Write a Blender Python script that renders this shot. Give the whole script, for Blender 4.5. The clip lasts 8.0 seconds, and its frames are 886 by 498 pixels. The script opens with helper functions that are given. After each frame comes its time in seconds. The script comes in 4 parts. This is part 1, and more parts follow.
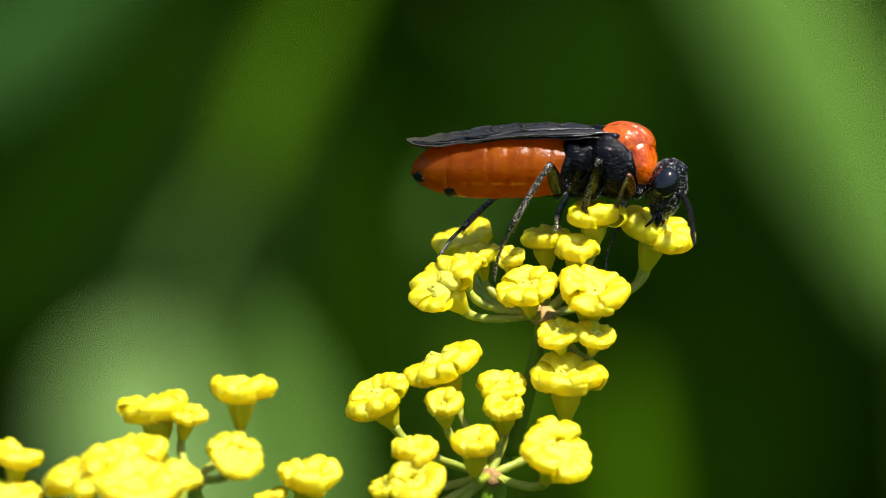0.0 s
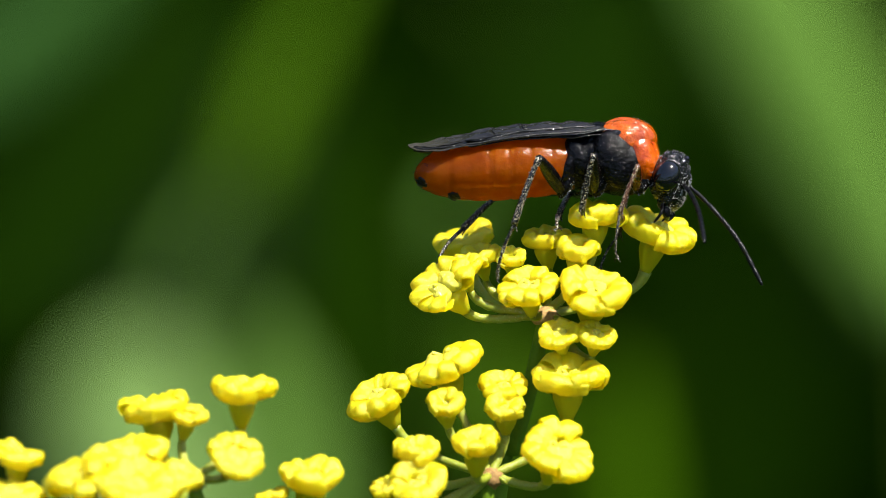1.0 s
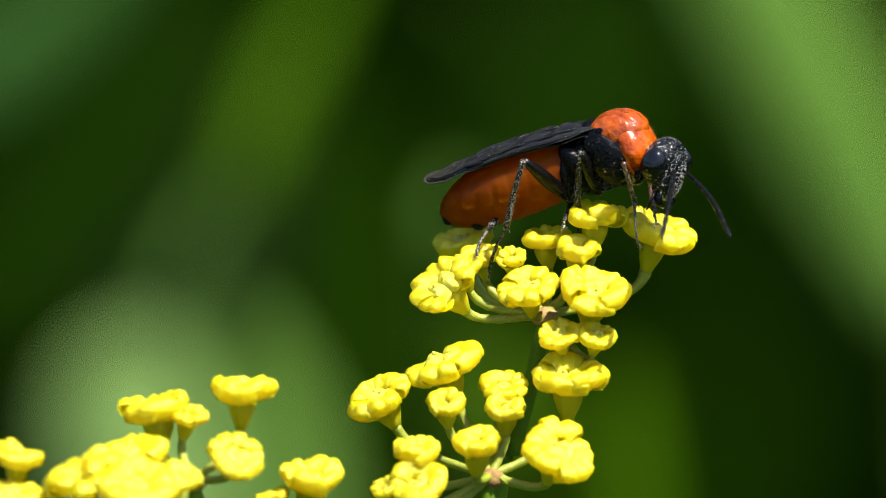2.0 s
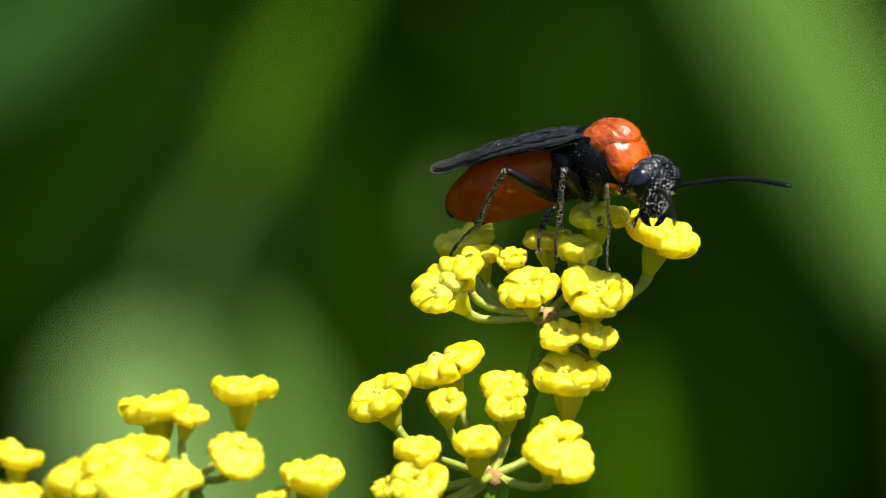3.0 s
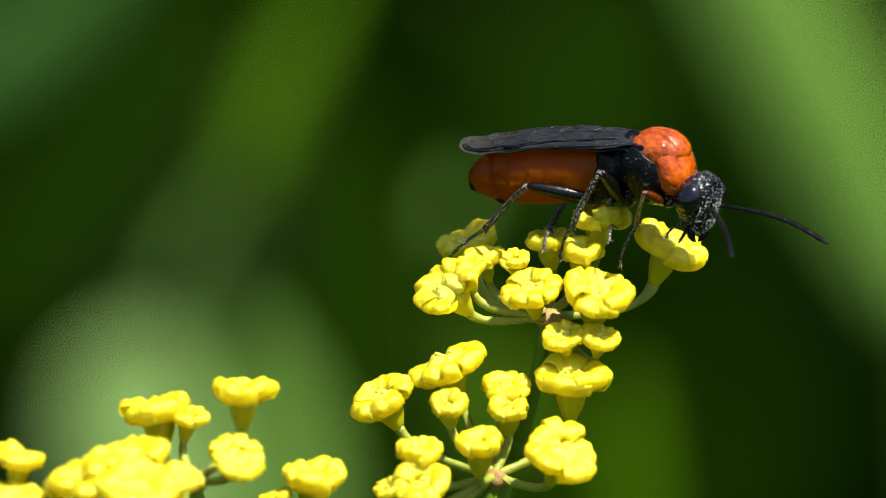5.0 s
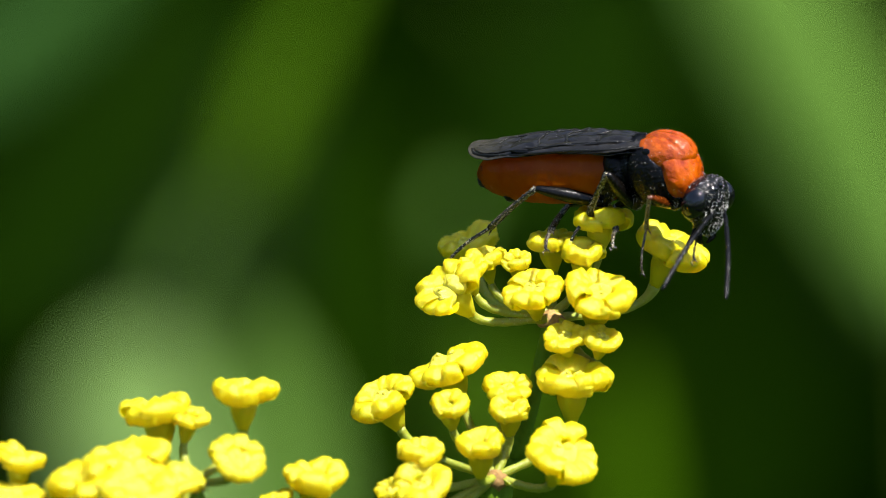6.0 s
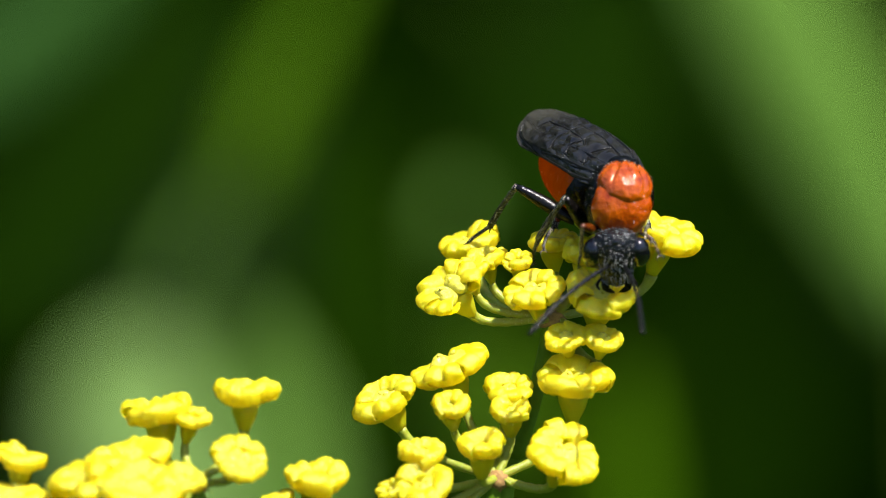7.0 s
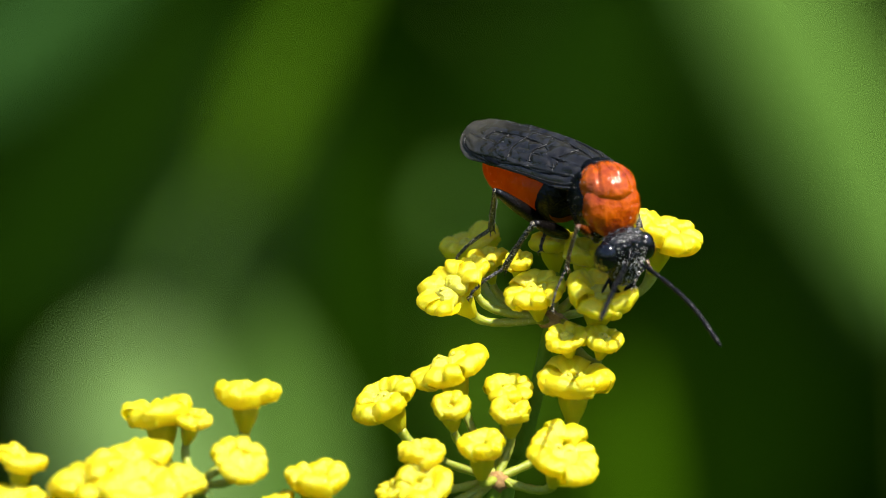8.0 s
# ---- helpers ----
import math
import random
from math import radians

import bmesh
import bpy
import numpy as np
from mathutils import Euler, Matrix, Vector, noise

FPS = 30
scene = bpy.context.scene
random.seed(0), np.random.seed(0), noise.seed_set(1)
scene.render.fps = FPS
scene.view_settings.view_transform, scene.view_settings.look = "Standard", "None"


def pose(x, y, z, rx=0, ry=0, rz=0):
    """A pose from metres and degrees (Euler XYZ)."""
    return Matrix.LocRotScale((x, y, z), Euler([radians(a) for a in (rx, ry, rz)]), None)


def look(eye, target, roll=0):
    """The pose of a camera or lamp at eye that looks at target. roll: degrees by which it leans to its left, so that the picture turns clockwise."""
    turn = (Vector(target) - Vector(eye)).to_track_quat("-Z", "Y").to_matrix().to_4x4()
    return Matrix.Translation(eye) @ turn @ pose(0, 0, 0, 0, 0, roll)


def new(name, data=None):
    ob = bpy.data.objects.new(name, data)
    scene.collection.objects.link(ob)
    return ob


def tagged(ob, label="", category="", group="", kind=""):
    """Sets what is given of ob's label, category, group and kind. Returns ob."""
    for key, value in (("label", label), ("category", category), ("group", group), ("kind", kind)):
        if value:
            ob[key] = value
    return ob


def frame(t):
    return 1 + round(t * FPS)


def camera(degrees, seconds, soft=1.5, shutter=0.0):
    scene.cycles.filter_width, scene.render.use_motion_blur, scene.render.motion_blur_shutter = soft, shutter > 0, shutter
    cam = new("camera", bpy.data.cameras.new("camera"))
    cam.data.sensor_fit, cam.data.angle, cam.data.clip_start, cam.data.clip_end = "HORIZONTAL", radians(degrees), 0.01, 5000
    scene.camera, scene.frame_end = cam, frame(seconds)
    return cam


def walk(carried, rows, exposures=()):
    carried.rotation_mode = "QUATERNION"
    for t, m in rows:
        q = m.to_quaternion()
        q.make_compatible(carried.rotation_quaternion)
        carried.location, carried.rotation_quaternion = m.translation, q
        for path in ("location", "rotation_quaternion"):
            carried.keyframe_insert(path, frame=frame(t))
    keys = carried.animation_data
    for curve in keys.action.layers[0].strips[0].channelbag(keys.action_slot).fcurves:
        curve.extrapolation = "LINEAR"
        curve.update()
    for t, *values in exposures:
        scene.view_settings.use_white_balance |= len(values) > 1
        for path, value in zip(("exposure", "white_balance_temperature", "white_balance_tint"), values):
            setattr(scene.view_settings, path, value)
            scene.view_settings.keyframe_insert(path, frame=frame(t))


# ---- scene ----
# The camera: a long macro lens 0.30 m from a flowering umbel, looking down on it.
UNIT = 1.8e-5                 # one unit of the plan: 0.018 mm
REACH = 0.30
TILT = 20.0
FOCUS = Vector((0.0, 0.0, 0.62))
RIGHT = Vector((1, 0, 0))
AHEAD = Vector((0, math.cos(radians(TILT)), -math.sin(radians(TILT))))
UPWARD = Vector((0, math.sin(radians(TILT)), math.cos(radians(TILT))))
EYE = FOCUS - AHEAD * REACH

cam = camera(math.degrees(2 * math.atan(784 * UNIT / REACH)), 8.0, soft=0.45, shutter=0.4)
cam.data.dof.use_dof = True
cam.data.dof.focus_distance = REACH + 0.0002
cam.data.dof.aperture_fstop = 58.0
still = look(EYE, FOCUS)
walk(cam, [(0.0, still), (8.0, still)], [(0.0, 1.48), (8.0, 1.48)])

# ---- light ----
SUN_HIGH, SUN_ROUND = 67.0, -68.0      # height, and degrees round to the left from behind the viewer
sun_from = Vector((-math.sin(radians(SUN_ROUND)) * math.cos(radians(SUN_HIGH)),
                   -math.cos(radians(SUN_ROUND)) * math.cos(radians(SUN_HIGH)), math.sin(radians(SUN_HIGH))))
world = bpy.data.worlds.new("world")
scene.world = world
world.use_nodes = True
sky = world.node_tree.nodes.new("ShaderNodeTexSky")
sky.sky_type = "NISHITA"
sky.sun_disc = False
sky.sun_elevation = radians(SUN_HIGH)
sky.sun_rotation = math.atan2(sun_from.x, sun_from.y)
world.node_tree.links.new(sky.outputs[0], world.node_tree.nodes["Background"].inputs[0])
world.node_tree.nodes["Background"].inputs[1].default_value = 0.10
sun = new("sun", bpy.data.lights.new("sun", "SUN"))
sun.data.energy = 5.0
sun.data.angle = radians(0.53)
sun.data.color = (1.0, 0.96, 0.88)
sun.matrix_basis = look(FOCUS + sun_from, FOCUS)


# ---- materials ----
def material(name, low, high, rough=0.5, grain=6000.0, bump=0.15, depth=2e-5, coat=0.0, through_colour=None, through_share=0.0,
             scatter=0.0, spots=None, spot_share=0.62, spot_grain=20000.0, big=1200.0, rough_swing=0.12, sheen=0.5, spread=1.6e-4, coat_rough=0.08):
    """A surface with colour drifting from low to high at two scales, fine relief, and, if asked, light let through or pale specks."""
    m = bpy.data.materials.new(name)
    m.use_nodes = True
    nodes, links = m.node_tree.nodes, m.node_tree.links
    shader = nodes["Principled BSDF"]
    place = nodes.new("ShaderNodeTexCoord")
    about = nodes.new("ShaderNodeObjectInfo")
    shift = nodes.new("ShaderNodeVectorMath")
    shift.operation = "ADD"
    links.new(place.outputs["Object"], shift.inputs[0])
    links.new(about.outputs["Random"], shift.inputs[1])

    def speckle(scale, detail=4.0):
        n = nodes.new("ShaderNodeTexNoise")
        n.inputs["Scale"].default_value = scale
        n.inputs["Detail"].default_value = detail
        links.new(shift.outputs[0], n.inputs["Vector"])
        return n.outputs["Fac"]

    fine, broad = speckle(grain), speckle(big, 2.0)
    both = nodes.new("ShaderNodeMath")
    both.operation = "MULTIPLY_ADD"
    links.new(fine, both.inputs[0])
    both.inputs[1].default_value = 0.5
    half = nodes.new("ShaderNodeMath")
    half.operation = "MULTIPLY"
    links.new(broad, half.inputs[0])
    half.inputs[1].default_value = 0.5
    links.new(half.outputs[0], both.inputs[2])
    ramp = nodes.new("ShaderNodeValToRGB")
    ramp.color_ramp.elements[0].position, ramp.color_ramp.elements[1].position = 0.33, 0.67
    ramp.color_ramp.elements[0].color, ramp.color_ramp.elements[1].color = (*low, 1), (*high, 1)
    links.new(both.outputs[0], ramp.inputs[0])
    colour = ramp.outputs[0]
    if spots:
        dots = nodes.new("ShaderNodeValToRGB")
        dots.color_ramp.elements[0].position, dots.color_ramp.elements[1].position = spot_share, spot_share + 0.06
        links.new(speckle(spot_grain, 2.0), dots.inputs[0])
        mix = nodes.new("ShaderNodeMix")
        mix.data_type = "RGBA"
        links.new(dots.outputs[0], mix.inputs["Factor"])
        links.new(colour, mix.inputs["A"])
        mix.inputs["B"].default_value = (*spots, 1)
        colour = mix.outputs["Result"]
    links.new(colour, shader.inputs["Base Color"])
    swing = nodes.new("ShaderNodeMapRange")
    swing.inputs["To Min"].default_value, swing.inputs["To Max"].default_value = max(0.02, rough - rough_swing), rough + rough_swing
    links.new(fine, swing.inputs["Value"])
    links.new(swing.outputs[0], shader.inputs["Roughness"])
    shader.inputs["Specular IOR Level"].default_value = sheen
    shader.inputs["Coat Weight"].default_value = coat
    shader.inputs["Coat Roughness"].default_value = coat_rough
    if scatter:
        shader.inputs["Subsurface Weight"].default_value = scatter
        shader.inputs["Subsurface Radius"].default_value = (1.0, 0.7, 0.15)
        shader.inputs["Subsurface Scale"].default_value = spread
    relief = nodes.new("ShaderNodeBump")
    relief.inputs["Strength"].default_value = bump
    relief.inputs["Distance"].default_value = depth
    links.new(fine, relief.inputs["Height"])
    links.new(relief.outputs[0], shader.inputs["Normal"])
    links.new(relief.outputs[0], shader.inputs["Coat Normal"])
    if through_colour:
        glow = nodes.new("ShaderNodeBsdfTranslucent")
        glow.inputs["Color"].default_value = (*through_colour, 1)
        blend = nodes.new("ShaderNodeMixShader")
        blend.inputs[0].default_value = through_share
        links.new(shader.outputs[0], blend.inputs[1])
        links.new(glow.outputs[0], blend.inputs[2])
        links.new(blend.outputs[0], nodes["Material Output"].inputs["Surface"])
    return m


PETAL = material("petal", (0.70, 0.64, 0.004), (0.83, 0.81, 0.016), 0.36, 9000, 0.45, 2.5e-5, scatter=0.5, through_colour=(0.95, 0.83, 0.002), through_share=0.57, big=1300, sheen=0.6, spread=2.5e-4, coat=0.7, coat_rough=0.28)
DISC = material("disc", (0.56, 0.49, 0.012), (0.68, 0.62, 0.05), 0.3, 9000, 0.6, 4e-5, coat=0.5, coat_rough=0.15)
OVARY = material("ovary", (0.54, 0.49, 0.006), (0.64, 0.60, 0.012), 0.45, 9000, 0.3, 2e-5, scatter=0.7, through_colour=(0.80, 0.74, 0.008), through_share=0.5, spread=4e-4)
PEDICEL = material("pedicel", (0.22, 0.27, 0.014), (0.34, 0.37, 0.04), 0.45, 12000, 0.5, 3e-5, spots=(0.5, 0.5, 0.2), spot_share=0.62, scatter=0.5, through_colour=(0.42, 0.46, 0.02), through_share=0.3)
HUB = material("hub", (0.16, 0.085, 0.03), (0.34, 0.22, 0.08), 0.7, 9000, 0.5, 4e-5, sheen=0.15)
STALK = material("stalk", (0.075, 0.155, 0.005), (0.13, 0.22, 0.012), 0.6, 7000, 0.4, 3e-5, through_colour=(0.15, 0.27, 0.01), through_share=0.2, sheen=0.12)
# Pale specks on cuticle and legs are hairs with their glints painted in.
BLACK = material("black_cuticle", (0.0005, 0.0005, 0.0007), (0.002, 0.002, 0.0024), 0.13, 8000, 0.8, 9e-5, spots=(0.20, 0.20, 0.20), spot_share=0.72, spot_grain=17000, sheen=0.14)
HEAD_BLACK = material("black_head", (0.0005, 0.0005, 0.0007), (0.002, 0.002, 0.0024), 0.14, 9000, 1.0, 9e-5, spots=(0.36, 0.36, 0.36), spot_share=0.66, spot_grain=17000, sheen=0.32)
GLOSS = material("glossy_black_thigh", (0.0008, 0.0007, 0.0007), (0.004, 0.003, 0.0022), 0.24, 12000, 0.6, 3e-5, sheen=0.22)
HAIRY = material("hairy_black_leg", (0.001, 0.001, 0.001), (0.006, 0.005, 0.004), 0.25, 16000, 0.9, 4e-5, spots=(0.38, 0.32, 0.21), spot_share=0.57, spot_grain=20000, sheen=0.4)
SOOT = material("antenna_black", (0.001, 0.001, 0.0012), (0.004, 0.004, 0.005), 0.3, 18000, 0.7, 3e-5, sheen=0.14)
# The veins' pale specks imitate sparkle in the sun, as colour.
VEIN = material("wing_vein", (0.001, 0.001, 0.001), (0.006, 0.0055, 0.005), 0.34, 14000, 0.9, 4e-5, spots=(0.24, 0.23, 0.21), spot_share=0.67, spot_grain=15000, sheen=0.3)
EYE_BLACK = material("eye_black", (0.001, 0.001, 0.002), (0.003, 0.003, 0.005), 0.09, 30000, 0.04, 4e-6, rough_swing=0.02, sheen=0.45)
ORANGE = material("orange_thorax", (0.11, 0.009, 0.0002), (0.36, 0.066, 0.0006), 0.13, 4200, 0.9, 8e-5, coat=0.4, sheen=0.3)
COLLAR = material("orange_collar", (0.14, 0.011, 0.0002), (0.40, 0.070, 0.0008), 0.17, 4400, 0.7, 8e-5, coat=0.25, sheen=0.3)
AMBER = material("orange_abdomen", (0.14, 0.026, 0.0003), (0.29, 0.072, 0.0008), 0.24, 4200, 0.6, 7e-5, big=1300, coat=0.05, sheen=0.12, scatter=0.7, through_colour=(0.85, 0.24, 0.003), through_share=0.45, spread=1.1e-3)
BROWN = material("brown_shin", (0.008, 0.003, 0.001), (0.07, 0.018, 0.003), 0.3, 14000, 0.8, 4e-5, spots=(0.40, 0.32, 0.21), spot_share=0.57, spot_grain=20000, sheen=0.4)
RUSTY = material("rusty_thigh", (0.015, 0.004, 0.001), (0.09, 0.018, 0.001), 0.25, 6000, 0.4, 3e-5, sheen=0.4)
WHITISH = material("pale_hair", (0.16, 0.16, 0.15), (0.30, 0.29, 0.27), 0.4, 20000)


def wing_material(name):
    m = material(name, (0.003, 0.003, 0.005), (0.018, 0.017, 0.016), 0.15, 3600, 0.35, 1.0e-4, rough_swing=0.06, sheen=0.3, coat=0.1, big=2600)
    nodes, links = m.node_tree.nodes, m.node_tree.links
    clear = nodes.new("ShaderNodeBsdfTransparent")
    clear.inputs[0].default_value = (0.42, 0.40, 0.38, 1)
    blend = nodes.new("ShaderNodeMixShader")
    spot = nodes.new("ShaderNodeTexCoord")
    split = nodes.new("ShaderNodeSeparateXYZ")
    links.new(spot.outputs["Object"], split.inputs[0])
    fade = nodes.new("ShaderNodeMapRange")
    fade.inputs["From Min"].default_value, fade.inputs["From Max"].default_value = -260 * UNIT, -370 * UNIT
    fade.inputs["To Min"].default_value, fade.inputs["To Max"].default_value = 0.14, 0.5
    links.new(split.outputs[0], fade.inputs["Value"])
    links.new(fade.outputs[0], blend.inputs[0])
    # Grey diffuse stands in for light scattered through the thin wing tip.
    pale = nodes.new("ShaderNodeBsdfDiffuse")
    pale.inputs[0].default_value = (0.075, 0.072, 0.056, 1)
    tip_mix = nodes.new("ShaderNodeMixShader")
    tip = nodes.new("ShaderNodeMapRange")
    tip.inputs["From Min"].default_value, tip.inputs["From Max"].default_value = -270 * UNIT, -360 * UNIT
    tip.inputs["To Min"].default_value, tip.inputs["To Max"].default_value = 0.02, 0.55
    links.new(split.outputs[0], tip.inputs["Value"])
    links.new(tip.outputs[0], tip_mix.inputs[0])
    links.new(nodes["Principled BSDF"].outputs[0], tip_mix.inputs[1])
    links.new(pale.outputs[0], tip_mix.inputs[2])
    links.new(tip_mix.outputs[0], blend.inputs[1])
    links.new(clear.outputs[0], blend.inputs[2])
    links.new(blend.outputs[0], nodes["Material Output"].inputs["Surface"])
    return m


WING = wing_material("smoky_wing")
LEAF_PALE = material("pale_leaf", (0.132, 0.228, 0.056), (0.187, 0.29, 0.09), 0.8, 300, 0.2, 1e-3, through_colour=(0.09, 0.17, 0.03), through_share=0.25, big=40, sheen=0.02)
LEAF_FRESH = material("fresh_leaf", (0.070, 0.148, 0.018), (0.100, 0.190, 0.036), 0.8, 300, 0.2, 1e-3, through_colour=(0.07, 0.15, 0.012), through_share=0.25, big=40, sheen=0.02)
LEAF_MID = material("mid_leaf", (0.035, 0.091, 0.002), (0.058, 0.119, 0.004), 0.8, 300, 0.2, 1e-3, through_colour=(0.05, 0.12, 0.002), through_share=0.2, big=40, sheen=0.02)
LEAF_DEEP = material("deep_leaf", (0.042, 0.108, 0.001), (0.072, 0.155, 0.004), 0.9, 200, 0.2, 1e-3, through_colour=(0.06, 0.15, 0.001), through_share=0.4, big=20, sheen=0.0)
LEAF_BLUE = material("bluish_leaf", (0.018, 0.055, 0.009), (0.030, 0.078, 0.016), 0.85, 300, 0.2, 1e-3, through_colour=(0.02, 0.07, 0.01), through_share=0.2, big=40, sheen=0.02)
SOIL = material("grassy_soil", (0.010, 0.026, 0.002), (0.028, 0.050, 0.005), 0.95, 60, 0.5, 5e-3, big=3, sheen=0.05)


# ---- shape helpers ----
def at(x, y, near=0.0):
    """A place in the plan: units across and down from the plan's upper-left corner, and units towards the viewer."""
    k = 1 - near * UNIT / REACH
    return FOCUS + (RIGHT * (x - 784) + UPWARD * (441 - y)) * (UNIT * k) - AHEAD * (near * UNIT)


def aim(across, up, near):
    return (RIGHT * across + UPWARD * up - AHEAD * near).normalized()


def part(name, bm, mat, parent=None, label="", m=None, smooth=True):
    data = bpy.data.meshes.new(name)
    bmesh.ops.recalc_face_normals(bm, faces=bm.faces)
    bm.to_mesh(data)
    bm.free()
    data.materials.append(mat)
    if smooth:
        data.polygons.foreach_set("use_smooth", [True] * len(data.polygons))
    return placed(name, data, parent, label, m)


def placed(name, data, parent=None, label="", m=None):
    ob = new(name, data)
    ob.parent = parent
    if m is not None:
        ob.matrix_basis = m
    return tagged(ob, label)


def fuzz(ob, count, length, mat, seed, lean=(0, 0, 0), keep=None, wide=0.6):
    """Short stiff hairs standing on a part."""
    rng = random.Random(seed)
    polys = list(ob.data.polygons)
    weights = [q.area for q in polys]
    verts, faces = [], []
    for q in rng.choices(polys, weights, k=count):
        a, b, c = (ob.data.vertices[q.vertices[i]].co for i in (0, 1, 2))
        f, g = rng.random(), rng.random() * 0.5
        p = a + (b - a) * f + (c - a) * g
        if keep and not keep(p / UNIT):
            continue
        way = (q.normal + Vector(lean) + Vector((rng.uniform(-0.5, 0.5), rng.uniform(-0.5, 0.5), rng.uniform(-0.5, 0.5)))).normalized()
        side = way.orthogonal().normalized()
        other = way.cross(side)
        long = length * rng.uniform(0.6, 1.3) * UNIT
        base = len(verts)
        for k in range(3):
            turn = math.tau * k / 3
            verts.append(p + (side * math.cos(turn) + other * math.sin(turn)) * (wide * UNIT))
        verts.append(p + way * long)
        faces += [(base, base + 1, base + 3), (base + 1, base + 2, base + 3), (base + 2, base, base + 3)]
    data = bpy.data.meshes.new("fuzz")
    data.from_pydata(verts, [], faces)
    data.materials.append(mat)
    return tagged(placed("fuzz", data, ob), kind="stuff")


def spline(points, n):
    """n + 1 places along a smooth line through a few points."""
    p = [Vector(q) for q in points]
    p = [2 * p[0] - p[1], *p, 2 * p[-1] - p[-2]]
    out, spans = [], len(p) - 3
    for i in range(n + 1):
        s = min(i / n * spans, spans - 1e-6)
        j, f = int(s), s - int(s)
        a, b, c, d = p[j:j + 4]
        out.append(0.5 * (2 * b + (c - a) * f + (2 * a - 5 * b + 4 * c - d) * f * f + (3 * b - a - 3 * c + d) * f ** 3))
    return out


def add_tube(bm, line, radii, sides=10, flat=1.0):
    """A closed round tube along a line; radii may swell and taper."""
    rings, side = [], None
    count = len(line)
    for i, p in enumerate(line):
        d = (line[min(i + 1, count - 1)] - line[max(i - 1, 0)]).normalized()
        if side is None:
            side = d.orthogonal().normalized()
        side = (side - d * side.dot(d)).normalized()
        other = d.cross(side)
        r = radii[i] if hasattr(radii, "__len__") else radii
        rings.append([bm.verts.new(p + side * (r * math.cos(a)) + other * (r * flat * math.sin(a)))
                      for a in (math.tau * k / sides for k in range(sides))])
    for a, b in zip(rings, rings[1:]):
        for k in range(sides):
            bm.faces.new((a[k], a[(k + 1) % sides], b[(k + 1) % sides], b[k]))
    bm.faces.new(rings[0])
    bm.faces.new(rings[-1])
    return bm


def add_loft(bm, sections, sides=32, steps=6, rings=0.0, period=1.0, rough=0.0, seed=0.0):
    """A body along x: sections of x, centre height, half width, half height; rings: depth of the grooves between its segments."""
    fine = []
    a4 = np.array([tuple(k) for k in sections], float)
    spans = len(sections) - 1
    for i in range(spans * steps + 1):
        s = min(i / steps, spans - 1e-9)
        j, f = int(s), s - int(s)
        p0, p1, p2, p3 = a4[max(j - 1, 0)], a4[j], a4[j + 1], a4[min(j + 2, spans)]
        fine.append(0.5 * (2 * p1 + (p2 - p0) * f + (2 * p0 - 5 * p1 + 4 * p2 - p3) * f * f + (3 * p1 - p0 - 3 * p2 + p3) * f ** 3))
    loops = []
    for x, zc, hw, hh in fine:
        hw, hh = max(hw, 0.4), max(hh, 0.4)
        groove = 1.0
        if rings:
            u = (x / period) % 1.0
            groove = 1.0 - rings * math.exp(-(min(u, 1 - u) / 0.09) ** 2) - rings * 0.5 * u
        loop = []
        for k in range(sides):
            a = math.tau * k / sides
            y, z = math.cos(a) * hw * groove, zc + math.sin(a) * hh * groove
            if rough:
                w = noise.noise(Vector((x, y, z)) * 0.06 + Vector((seed, 0, 0))) * rough
                y, z = y + math.cos(a) * w, z + math.sin(a) * w
            loop.append(bm.verts.new(Vector((x, y, z)) * UNIT))
        loops.append(loop)
    for a, b in zip(loops, loops[1:]):
        for k in range(sides):
            bm.faces.new((a[k], a[(k + 1) % sides], b[(k + 1) % sides], b[k]))
    bm.faces.new(loops[0])
    bm.faces.new(loops[-1])
    return bm


def add_ball(bm, centre, radii, turn=None, around=24, rough=0.0, seed=0.0):
    made = bmesh.ops.create_uvsphere(bm, u_segments=around, v_segments=around * 2 // 3, radius=1.0)["verts"]
    for v in made:
        p = Vector((v.co.x * radii[0], v.co.y * radii[1], v.co.z * radii[2]))
        if rough:
            p *= 1 + rough * noise.noise(v.co * 2.3 + Vector((seed, seed, 0)))
        if turn:
            p = turn @ p
        v.co = (p + Vector(centre)) * UNIT
    return bm


def along(origin, x_way, z_hint):
    """A pose at origin whose x axis runs along x_way and whose z axis leans to z_hint."""
    x = Vector(x_way).normalized()
    z = Vector(z_hint)
    z = (z - x * z.dot(x)).normalized()
    y = z.cross(x)
    m = Matrix((x, y, z)).transposed().to_4x4()
    m.translation = origin
    return m


def standing(origin, z_way, spin=0.0):
    z = Vector(z_way).normalized()
    m = z.to_track_quat("Z", "Y").to_matrix().to_4x4()
    m.translation = origin
    return m @ Matrix.Rotation(spin, 4, "Z")


